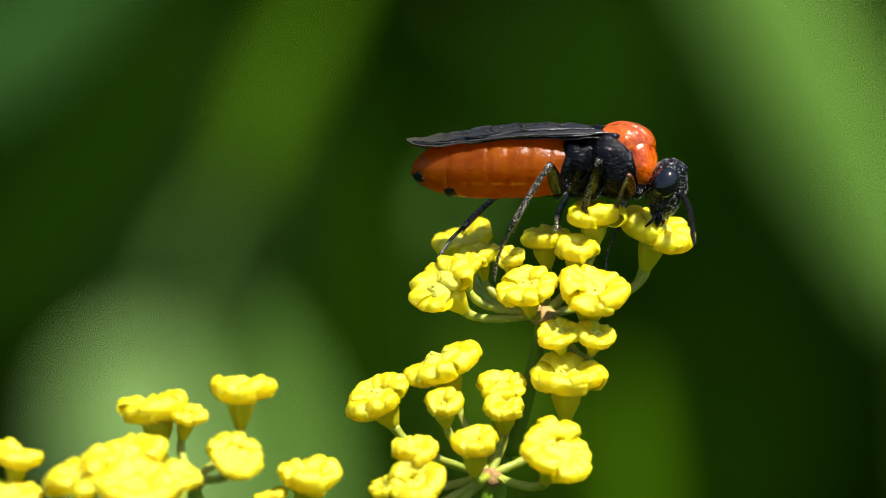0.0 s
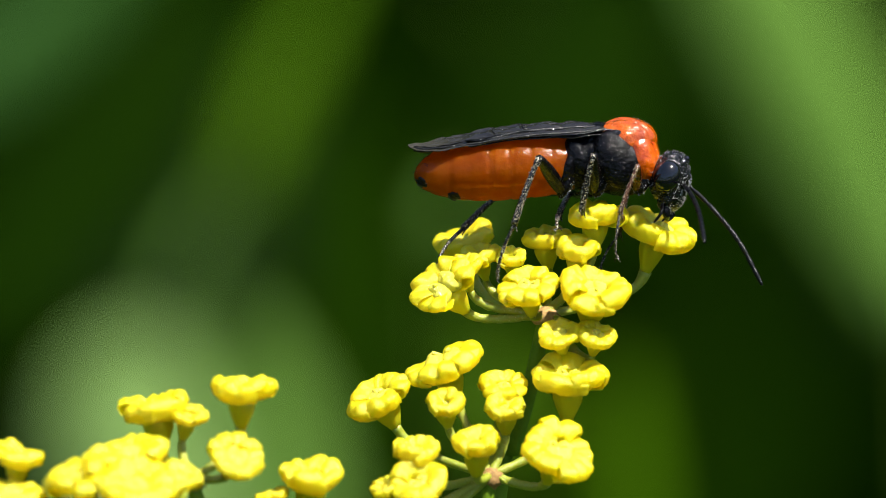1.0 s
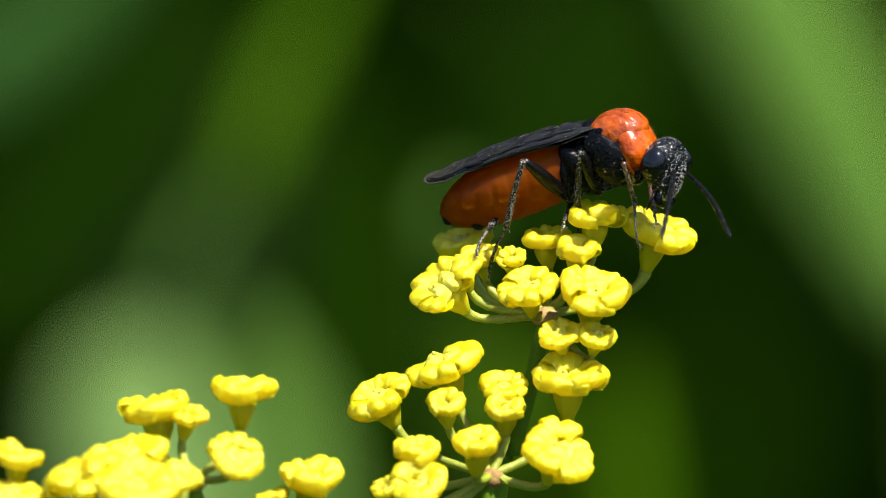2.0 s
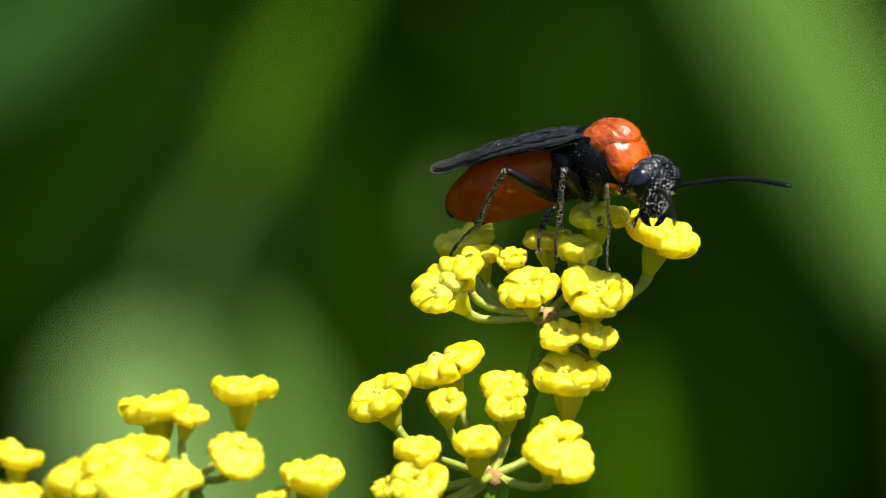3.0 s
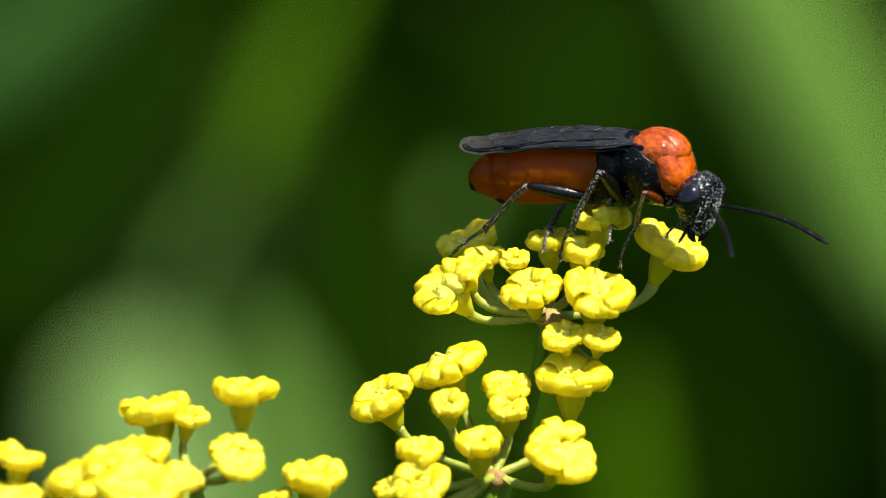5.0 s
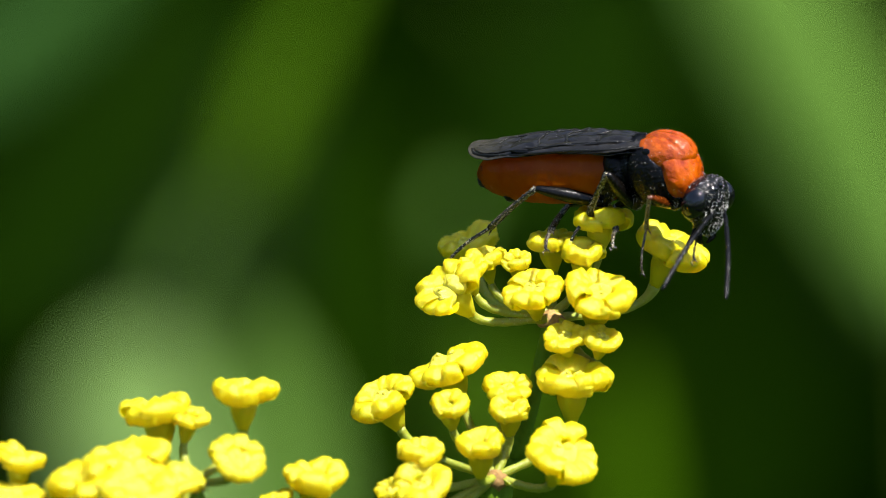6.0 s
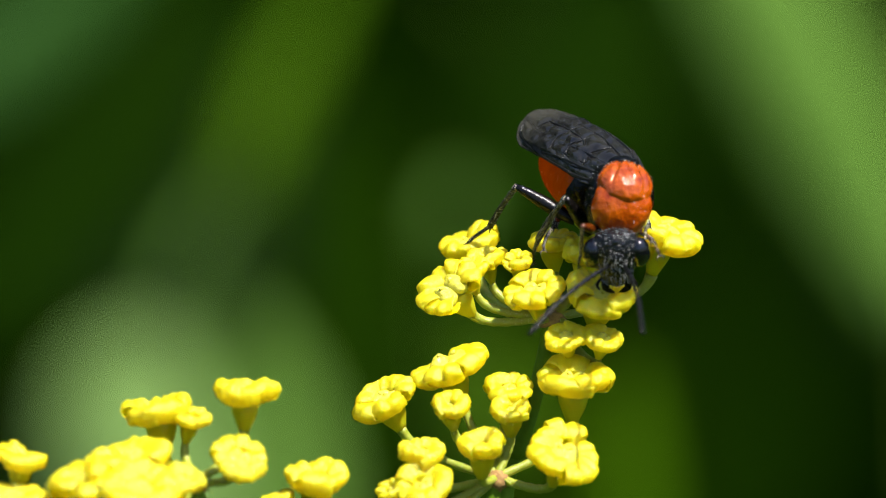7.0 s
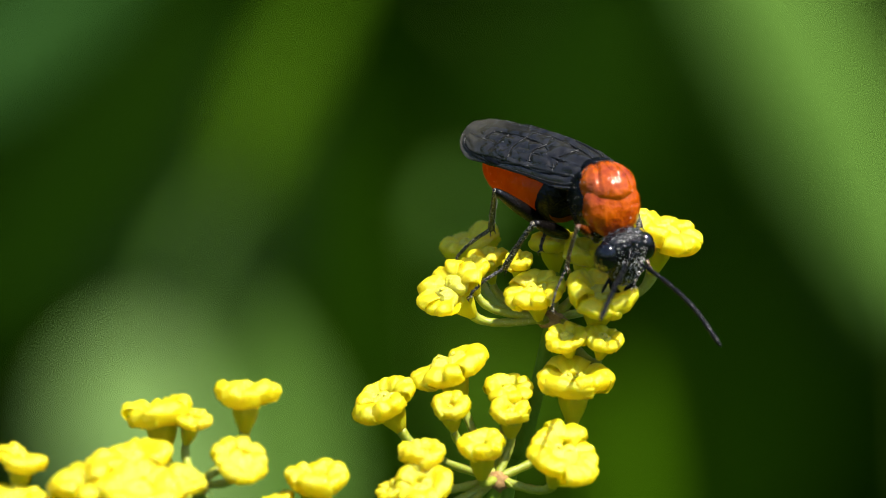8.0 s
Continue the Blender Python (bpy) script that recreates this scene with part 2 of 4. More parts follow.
# ---- flowers ----
def petal_mesh(seed, long, wide, tall, curl):
    """One fleshy petal of a flower of radius 1: a spoon that leaves the heart low, swells out to the rim and rolls its tip back in over itself."""
    rng = random.Random(seed)
    path = spline([(0.20, 0, 0.0), (0.52, 0, -0.10), (0.84, 0, -0.04), (0.99 * long, 0, 0.12), (1.0 * long, 0, 0.30 * tall),
                   (0.83 * long, 0, 0.43 * tall), (0.60, 0, 0.41 * tall), (0.38 + 0.07 * curl, 0, 0.32 * tall), (0.34 + 0.12 * curl, 0, 0.18)], 30)
    spread = (0.20, 0.40, 0.58, 0.66, 0.66, 0.57, 0.42, 0.27, 0.13)
    lean, phase = rng.uniform(-0.10, 0.10), rng.uniform(0, 6)
    n, k, thick = 30, 18, 0.05
    mid = []
    for i, p in enumerate(path):
        u = i / n
        half = float(np.interp(u * 8, range(9), spread)) * wide
        row = []
        for j in range(k + 1):
            v = 2 * j / k - 1
            swell = 1 - v * v
            roll = math.sin(math.pi * min(1, max(0, u * 1.25 - 0.2)))
            r = p.x - (0.13 + 0.12 * roll) * v * v + 0.05 * roll * swell - 0.12 * roll * math.exp(-(v / 0.2) ** 2) * (u > 0.3) * curl
            z = p.z + 0.05 * roll * swell - 0.07 * v * v * max(0, u - 0.35) - 0.09 * curl * roll * math.exp(-(v / 0.2) ** 2) * (u > 0.45) + 0.022 * roll * math.sin(5 * v + phase) + 0.014 * roll * math.sin(11 * v + 2 * phase)
            w = half * (v + lean * swell) * (1 - 0.06 * abs(v) * roll)
            q = Vector((r, w, z))
            row.append(q + 0.075 * noise.noise_vector(q * 1.9 + Vector((seed, 0, 0))) + 0.042 * noise.noise_vector(q * 4.6 + Vector((0, seed, 0))) + 0.022 * noise.noise_vector(q * 10.0 + Vector((0, 0, seed))))
        mid.append(row)
    bm = bmesh.new()
    sheets = []
    for side in (0.5, -0.5):
        rows = []
        for i in range(n + 1):
            row = []
            for j in range(k + 1):
                du = mid[min(i + 1, n)][j] - mid[max(i - 1, 0)][j]
                dv = mid[i][min(j + 1, k)] - mid[i][max(j - 1, 0)]
                rim = min(1.0, 0.35 + 3.0 * min(j, k - j) / k, 0.35 + 4.0 * (n - i) / n)
                row.append(bm.verts.new(mid[i][j] + du.cross(dv).normalized() * (side * thick * rim)))
            rows.append(row)
        sheets.append(rows)
    top, low = sheets
    for i in range(n):
        for j in range(k):
            bm.faces.new((top[i][j], top[i + 1][j], top[i + 1][j + 1], top[i][j + 1]))
            bm.faces.new((low[i][j], low[i][j + 1], low[i + 1][j + 1], low[i + 1][j]))
        bm.faces.new((top[i][0], low[i][0], low[i + 1][0], top[i + 1][0]))
        bm.faces.new((top[i][k], top[i + 1][k], low[i + 1][k], low[i][k]))
    for j in range(k):
        bm.faces.new((top[0][j], top[0][j + 1], low[0][j + 1], low[0][j]))
        bm.faces.new((top[n][j], low[n][j], low[n][j + 1], top[n][j + 1]))
    bmesh.ops.recalc_face_normals(bm, faces=bm.faces)
    data = bpy.data.meshes.new("petal")
    bm.to_mesh(data)
    bm.free()
    data.materials.append(PETAL)
    data.polygons.foreach_set("use_smooth", [True] * len(data.polygons))
    return data


PETALS = [petal_mesh(3, 1.0, 1.0, 1.0, 0.7), petal_mesh(11, 0.94, 1.05, 1.1, 0.4), petal_mesh(19, 1.05, 0.97, 0.92, 1.1), petal_mesh(27, 0.97, 1.0, 1.05, 0.2), petal_mesh(41, 1.06, 0.95, 0.88, 0.9)]


def ovary_mesh(slim):
    bm = bmesh.new()
    rows = [(0.06, 0.34), (-0.06, 0.45), (-0.2, 0.465), (-0.4, 0.43), (-0.6, 0.35), (-0.8, 0.25), (-0.98, 0.175)]
    rings = []
    for z, r in rows:
        r *= slim
        rings.append([bm.verts.new((r * (1 + 0.07 * math.cos(5 * a)) * math.cos(a), r * 0.86 * (1 + 0.07 * math.cos(5 * a)) * math.sin(a), z))
                      for a in (math.tau * k / 20 for k in range(20))])
    for a, b in zip(rings, rings[1:]):
        for k in range(20):
            bm.faces.new((a[k], b[k], b[(k + 1) % 20], a[(k + 1) % 20]))
    bm.faces.new(rings[0])
    bm.faces.new(rings[-1])
    bmesh.ops.recalc_face_normals(bm, faces=bm.faces)
    data = bpy.data.meshes.new("flower")
    bm.to_mesh(data)
    bm.free()
    data.materials.append(OVARY)
    data.polygons.foreach_set("use_smooth", [True] * len(data.polygons))
    return data


def disc_mesh():
    """The lumpy two-lobed nectar cushion that fills the heart, with two tiny styles."""
    bm = bmesh.new()
    for side in (-1, 1):
        made = bmesh.ops.create_uvsphere(bm, u_segments=24, v_segments=16, radius=1.0)["verts"]
        for v in made:
            q = Vector((v.co.x * 0.44, v.co.y * 0.27 + side * 0.20, v.co.z * 0.22 + 0.15))
            v.co = q * (1 + 0.10 * noise.noise(q * 6 + Vector((side, 0, 0)))) + 0.02 * noise.noise_vector(q * 14)
        add_tube(bm, [Vector((0, side * 0.08, 0.3)), Vector((0, side * 0.13, 0.39)), Vector((0, side * 0.2, 0.42))], [0.06, 0.045, 0.05], 8)
    bmesh.ops.recalc_face_normals(bm, faces=bm.faces)
    data = bpy.data.meshes.new("nectar_disc")
    bm.to_mesh(data)
    bm.free()
    data.materials.append(DISC)
    data.polygons.foreach_set("use_smooth", [True] * len(data.polygons))
    return data


OVARY_MESH, SLIM_MESH, DISC_MESH = ovary_mesh(1.0), ovary_mesh(0.74), disc_mesh()
flower_rng = random.Random(5)


def flower(umbellet, hub, x, y, near, axis, radius, fold=0.0, missing=(), heart=1.0, sag=0.12, mesh=OVARY_MESH):
    """One small flower with its ovary, five petals and its pedicel back to the hub. fold: petals tilted up (bud-like) in degrees."""
    rng = flower_rng
    way = aim(*axis)
    spot = at(x, y, near) - hub
    size = radius * UNIT / 1.02
    spot = spot - way * (0.24 * size)
    bloom = placed("flower", mesh, umbellet, "", standing(spot, way, rng.uniform(0, math.tau) if not missing else 0.0) @ Matrix.Diagonal((size, size, size, 1)))
    placed("nectar_disc", DISC_MESH, bloom, "", Matrix.Diagonal((heart, heart, heart, 1)))
    for k in range(5):
        turn = math.tau * k / 5 + rng.uniform(-0.16, 0.16)
        grow = rng.uniform(0.9, 1.08)
        m = Matrix.Rotation(turn, 4, "Z") @ Matrix.Rotation(radians(-fold + rng.uniform(-11, 10)), 4, "Y") @ Matrix.Diagonal((grow, rng.uniform(0.94, 1.1), grow * rng.uniform(0.9, 1.12), 1))
        kind = rng.randrange(5)
        if k not in missing:
            placed("petal", PETALS[kind], bloom, "", m)
    foot = spot - way * (0.93 * size)
    bow = foot - way * (0.26 * foot.length) + Vector((0, 0, -1)) * (sag * foot.length * 0.15)
    root = foot.normalized() * (5 * UNIT)
    swell = root + (bow - root) * 0.45
    line = []
    for i in range(19):
        u = i / 18
        line.append(foot * (1 - u) ** 3 + bow * (3 * u * (1 - u) ** 2) + swell * (3 * u * u * (1 - u)) + root * u ** 3)
    thick = UNIT * 7.8
    radii = [0.175 * size * (1 - i / 4) + thick * (i / 4) if i < 4 else thick * (1 + 0.08 * math.sin(i * 2.1)) for i in range(19)]
    bm = add_tube(bmesh.new(), line, radii, 10)
    return bloom, part("pedicel", bm, PEDICEL, umbellet)


def umbellet_thing(hub_spot, label, stalk):
    """A small umbel: an Empty at its hub, a knot with thin bracts, and the ray that carries it."""
    hub = at(*hub_spot)
    thing = new("umbellet")
    thing.location = hub
    tagged(thing, label, "flower head", "flower heads of the umbel")
    bm = add_ball(bmesh.new(), (0, 0, -5), (24, 20, 17), None, 20, 0.4, 2.0)
    part("hub", bm, HUB, thing, "brownish green knot where the pedicels meet")
    for k in range(4):
        a = 0.8 + k * 1.55
        tip = Vector((math.cos(a) * 46, math.sin(a) * 40, 6 - 12 * (k % 2))) * UNIT
        bm = add_tube(bmesh.new(), spline([Vector((0, 0, -4 * UNIT)), tip * 0.5 + Vector((0, 0, 5 * UNIT)), tip], 6), [UNIT * q for q in (3, 3, 2.6, 2.2, 1.8, 1.2, 0.5)], 6, 0.5)
        part("bract", bm, PEDICEL, thing)
    line = spline([Vector((0, 0, 0))] + [at(*p) - hub for p in stalk], 28)
    bm = add_tube(bmesh.new(), line, [UNIT * (12 + 9 * i / 28) for i in range(29)], 12)
    part("ray", bm, STALK, thing, "slender green ray")
    return thing, hub


ROOT = (640, 2600, -40)
upper, upper_hub = umbellet_thing((963, 556, 0), "small head of open yellow flowers under the feeding sawfly", [(935, 690, -20), (903, 800, -34), (870, 920, -44), ROOT])
for x, y, near, axis, radius, fold in [
        (1052, 382, -5, (0.05, 1, 0.25), 52, 8), (964, 424, -45, (-0.1, 1, 0.35), 46, 10), (818, 424, -175, (-0.25, 0.9, 0.3), 55, 5),
        (1020, 447, 15, (0, 0.88, 0.6), 43, 18), (1051, 514, 85, (0.16, 0.84, 0.6), 64, 0), (935, 506, 62, (-0.08, 0.84, 0.58), 53, 0),
        (818, 476, 8, (-0.3, 0.9, 0.35), 37, 14), (849, 455, -60, (-0.2, 0.9, 0.4), 38, 12),
        (903, 460, 10, (0, 0.8, 0.6), 30, 20), (988, 590, 95, (-0.15, 0.8, 0.55), 39, 6), (1056, 592, 90, (0.2, 0.8, 0.5), 37, 6)]:
    flower(upper, upper_hub, x, y, near, axis, radius, fold)
flower(upper, upper_hub, 783, 506, 40, (-0.55, 0.62, 0.58), 61, 0, (0,), 1.2)
pressed, pressed_pedicel = flower(upper, upper_hub, 1163, 406, -60, (0.30, 1, 0.34), 71, 0, mesh=SLIM_MESH)

lower, lower_hub = umbellet_thing((866, 842, 110), "lower head of open yellow flowers on green pedicels", [(850, 960, 90), (800, 1300, 40), ROOT])
for x, y, near, axis, radius, fold in [
        (668, 700, 90, (-0.45, 0.85, 0.35), 57, 0), (786, 720, 130, (-0.1, 0.75, 0.65), 41, 20),
        (885, 686, 70, (0.05, 0.8, 0.5), 46, 10), (893, 727, 120, (0, 0.85, 0.5), 41, 22), (1005, 667, 105, (0.05, 1, 0.30), 68, 3),
        (841, 791, 190, (0, 0.9, 0.4), 48, 24), (733, 800, 210, (-0.15, 0.8, 0.5), 44, 14),
        (740, 856, 250, (-0.2, 0.7, 0.6), 56, 5), (680, 866, 240, (-0.4, 0.7, 0.5), 27, 10)]:
    flower(lower, lower_hub, x, y, near, axis, radius, fold)

flower(lower, lower_hub, 783, 638, 60, (-0.3, 0.92, 0.3), 66, 0, (3,), 1.25)
flower(lower, lower_hub, 985, 796, 200, (0.25, 0.74, 0.6), 64, 0, (), 1.05)

side, side_hub = umbellet_thing((338, 850, 330), "pale-lit head of yellow flowers beside the main heads", [(372, 980, 320), (470, 1500, 160), ROOT])
for x, y, near, axis, radius, fold in [
        (273, 722, 10, (-0.15, 1, 0.12), 61, 4), (333, 738, 30, (0.25, 0.9, 0.3), 38, 18), (429, 690, 0, (0.05, 1, 0.08), 57, 6),
        (419, 807, 110, (0.3, 0.6, 0.75), 48, 0), (227, 806, 120, (-0.1, 0.9, 0.4), 68, 0), (138, 846, 220, (-0.3, 0.85, 0.4), 58, 6),
        (243, 862, 260, (0, 0.85, 0.5), 72, 4), (315, 846, 200, (0.2, 0.8, 0.5), 42, 10)]:
    flower(side, side_hub, x, y, near + 260, axis, radius, fold)

edge, edge_hub = umbellet_thing((-20, 990, 420), "yellow flower head at the umbel's rim", [(60, 1200, 380), (300, 1800, 160), ROOT])
for x, y, near, axis, radius, fold in [(30, 810, 150, (0.1, 1, 0.2), 46, 10), (14, 876, 200, (0.1, 0.9, 0.4), 60, 4)]:
    flower(edge, edge_hub, x, y, near + 240, axis, radius, fold)

middle, middle_hub = umbellet_thing((560, 1000, 260), "half-open yellow flower head between the larger ones", [(570, 1200, 230), (600, 1800, 90), ROOT])
for x, y, near, axis, radius, fold in [(550, 852, 70, (0.1, 0.9, 0.35), 58, 16), (482, 884, 80, (-0.3, 0.9, 0.2), 32, 20)]:
    flower(middle, middle_hub, x, y, near + 200, axis, radius, fold)

foot = at(*ROOT)
bm = add_tube(bmesh.new(), spline([Vector((foot.x, foot.y, foot.z + 0.0004)), foot + Vector((0.004, 0.006, -0.22)), Vector((foot.x - 0.01, foot.y + 0.01, -0.01))], 24),
              [0.0011 + 0.0018 * i / 24 for i in range(25)], 14)
stem = tagged(part("plant_stem", bm, STALK), "green ribbed stem that carries the yellow umbel", "plant stem")


# ---- the sawfly ----
def sawfly():
    fly = new("sawfly")
    tagged(fly, "orange and black sawfly with smoky wings feeding on flowers", "sawfly")
    bm = add_loft(bmesh.new(), [(-352, -31, 3, 4), (-344, -30, 22, 20), (-318, -26, 41, 38), (-270, -21, 54, 54), (-205, -17, 60, 59),
                                (-135, -14, 57, 56), (-85, -12, 48, 50), (-62, -12, 38, 42)], 40, 12, 0.03, 36.0)
    abdomen = part("abdomen", bm, AMBER, fly, "glossy orange abdomen in rings")
    fuzz(abdomen, 900, 9, SOOT, 5, (-0.8, 0, -0.2), lambda q: q.x < -325, 0.45)
    bm = add_loft(bmesh.new(), [(-88, -12, 46, 48), (-82, -12, 50, 52), (-72, -12, 47.5, 50.5), (-60, -12, 41, 45), (-50, -12, 24, 28)], 36, 5, 0, 1, 4.0, 4.0)
    for v in bm.verts:
        v.co.x += 0.3 * (v.co.z + 12 * UNIT)
    part("waist_ring", bm, BLACK, abdomen, "black first ring of the abdomen")
    bm = add_ball(bmesh.new(), (-331, -5, -40), (18, 25, 14), None, 20, 0.25, 3.0)
    part("tail_tip", bm, SOOT, abdomen, "black tail tip")
    bm = add_ball(bmesh.new(), (-280, -12, -62), (15, 22, 13), None, 20, 0.25, 6.0)
    part("saw_sheath", bm, SOOT, abdomen, "black saw sheath")
    bm = add_loft(bmesh.new(), [(-96, -10, 30, 34), (-70, -8, 42, 48), (-38, -2, 45, 56), (-6, 0, 50, 64), (30, -4, 54, 62), (52, -12, 42, 48), (62, -14, 20, 24)], 36, 6, 0, 1, 5.0, 3.0)
    thorax = part("thorax", bm, BLACK, fly, "black hairy thorax side")
    bm = bmesh.new()
    add_ball(bm, (22, 0, 32), (57, 50, 41), None, 84, 0.025, 5.0)
    for v in bm.verts:
        q = v.co / UNIT
        if q.z > 20:
            seam = 8 + 0.24 * (q.x + 30)
            v.co.z -= UNIT * (5.0 * math.exp(-((abs(q.y) - seam) / 4) ** 2) + 2.0 * math.exp(-(q.y / 3) ** 2))
    dome = part("thorax_top", bm, ORANGE, thorax, "glossy red-orange thorax top with fine furrows")
    bm = add_loft(bmesh.new(), [(16, 8, 32, 40), (30, 4, 46, 52), (46, 2, 54, 54), (62, -2, 49, 50), (74, -7, 38, 40), (82, -11, 23, 25)], 40, 6, 0, 1, 2.5, 8.0)
    collar = part("collar", bm, COLLAR, thorax, "orange collar behind the head")
    fuzz(thorax, 60, 3.4, WHITISH, 1, (-0.4, 0, -0.3), None, 0.25)
    fuzz(collar, 130, 4.0, WHITISH, 2, (0.3, 0, 0), None, 0.25)
    fuzz(dome, 90, 3.4, WHITISH, 3, (-0.3, 0, 0), None, 0.35)
    for s in (-1, 1):
        lean = Matrix.Rotation(radians(-24), 3, "Y")
        bm = add_ball(bmesh.new(), (4, s * 39, -3), (39, 21, 54), lean, 32, 0.05, 9.0 + s)
        plate = part("side_plate", bm, BLACK, thorax, "pitted black plate of the thorax side")
        fuzz(plate, 70, 3.0, WHITISH, 20 + s, (-0.4, 0, -0.3), None, 0.22)
        bm = add_ball(bmesh.new(), (-62, s * 30, 2), (22, 20, 38), lean, 24, 0.06, 4.0 + s)
        part("rear_plate", bm, BLACK, thorax)
        bm = add_ball(bmesh.new(), (4, s * 43, 43), (12, 6, 7), None, 16, 0.05, s)
        part("wing_cap", bm, BLACK, thorax, "black cap over the wing root")
    bm = add_ball(bmesh.new(), (-27, 0, 45), (22, 32, 20), None, 20)
    part("scutellum", bm, BLACK, thorax)

    bm = bmesh.new()
    add_ball(bm, (29, 0, -2), (32, 47, 44), None, 32, 0.05, 1.0)
    add_ball(bm, (44, 0, -26), (23, 29, 36), None, 24, 0.06, 4.0)
    add_ball(bm, (48, 0, 2), (18, 22, 22), None, 20, 0.1, 6.0)
    data = bpy.data.meshes.new("head")
    bm.to_mesh(data)
    bm.free()
    data.materials.append(HEAD_BLACK)
    data.polygons.foreach_set("use_smooth", [True] * len(data.polygons))
    head = placed("head", data, fly, "black head dusted with pale hairs")
    head.scale = (HEAD_SIZE, HEAD_SIZE, HEAD_SIZE)
    fuzz(head, 420, 2.4, WHITISH, 4, (0.4, 0, -0.2), None, 0.5)
    # Short crown hairs, put there to read as white glints.
    fuzz(head, 420, 2.2, WHITISH, 8, (-0.2, 0, 0.2), lambda q: q.z > 12 and abs(q.y) < 34, 0.4)
    fuzz(head, 1500, 3.0, WHITISH, 7, (0.5, 0, -0.3), lambda q: q.x > 48 and abs(q.y) < 27 and q.z < 8, 0.65)
    for s in (-1, 1):
        bm = add_ball(bmesh.new(), (33, s * 38, 0), (22, 18, 27), Matrix.Rotation(radians(8 * s), 3, "X"), 28)
        part("compound_eye", bm, EYE_BLACK, head, "shiny black eye")
        bm = add_tube(bmesh.new(), [p * UNIT for p in spline([(44, s * 16, -50), (53, s * 18, -62), (55, s * 4, -72)], 6)], [UNIT * q for q in (8, 8, 7, 6.5, 5, 3.5, 1.5)], 8)
        part("mandible", bm, BLACK, head)
        bm = add_tube(bmesh.new(), [p * UNIT for p in spline([(40, s * 20, -46), (46, s * 32, -60), (40, s * 28, -80)], 6)], [UNIT * q for q in (3, 3, 2.6, 3, 2.4, 2.6, 1.2)], 6)
        part("palp", bm, SOOT, head)
    for y, z in ((0, 36), (-10, 30), (10, 30)):
        bm = add_ball(bmesh.new(), (46, y, z), (5, 5, 5), None, 10)
        part("ocellus", bm, EYE_BLACK, head)

    def antenna():
        bm = bmesh.new()
        line = spline([(0, 0, 0), (66, 0, 9), (146, 0, 10), (233, 0, -6)], 54)
        knots = (0, 10, 16, 52, 86, 117, 146, 173, 199, 240)
        radii = []
        for p in line:
            gap = min(abs(p.x - k) for k in knots[1:-1])
            r = 3.9 + 0.8 * math.sin(min(1, p.x / 150) * math.pi * 0.5) - (1.5 if gap < 2.2 else 0)
            if p.x > 206:
                r *= 1 - 0.55 * ((p.x - 206) / 28) ** 2
            radii.append(UNIT * r)
        add_tube(bm, [p * UNIT for p in line], radii, 10)
        return bm
    antennae = {}
    for s, key in ((-1, "r"), (1, "l")):
        antennae[key] = part("antenna", antenna(), SOOT, head, "long black thread-like antenna", Matrix.Translation(Vector((60, s * 13, -4)) * UNIT))
        antennae[key].scale = (1 / HEAD_SIZE, 1 / HEAD_SIZE, 1 / HEAD_SIZE)

    def wing_height(x):
        return float(np.interp(x, (-364, -330, -290, -245, -205, -160, -120, -60, 20), (15, 22, 31, 41, 49, 54.5, 57, 57.5, 52)))

    runs = [[(18, -14), (-60, -48), (-150, -56), (-250, -54), (-330, -40), (-352, -20)], [(16, -6), (-70, -34), (-160, -44), (-225, -50)],
            [(12, 4), (-60, -8), (-120, -14), (-180, -20), (-250, -22), (-342, -12)], [(10, 14), (-70, 26), (-150, 34), (-220, 32)],
            [(-120, -14), (-150, 4), (-215, 8), (-290, 6)], [(-92, -38), (-104, -12), (-90, 10), (-84, 27)], [(-150, -44), (-162, -18), (-150, 4), (-158, 33)],
            [(-205, -50), (-214, -22), (-205, 8), (-214, 32)], [(-250, -54), (-262, -22), (-252, 7)], [(-295, -48), (-300, -14), (-290, 6)]]
    bits = []
    for run in runs:
        line = spline([(x, y, 0) for x, y in run], 4 * (len(run) - 1))
        bits += [(a.x, a.y, b.x, b.y) for a, b in zip(line, line[1:])]
    bits = np.array(bits)

    def vein_gap(x, y):
        """How far a place on the wing is from the nearest vein."""
        ax, ay, dx, dy = bits[:, 0], bits[:, 1], bits[:, 2] - bits[:, 0], bits[:, 3] - bits[:, 1]
        f = np.clip(((x - ax) * dx + (y - ay) * dy) / (dx * dx + dy * dy), 0, 1)
        return float(np.sqrt(((x - ax - f * dx) ** 2 + (y - ay - f * dy) ** 2).min()))

    def surface(x, y, lift):
        """The height of a folded wing's crumpled membrane."""
        return (wing_height(x) + lift - 2 + 4.4 * (1 - math.exp(-(vein_gap(x, y) / 8) ** 2)) - 0.0062 * (y - 2) ** 2 + 2.6 * noise.noise(Vector((x * 0.035, y * 0.07, lift)))
                + 1.2 * noise.noise(Vector((x * 0.07, y * 0.16, lift + 3))) + 0.4 * noise.noise(Vector((x * 0.17, y * 0.3, lift + 7))))

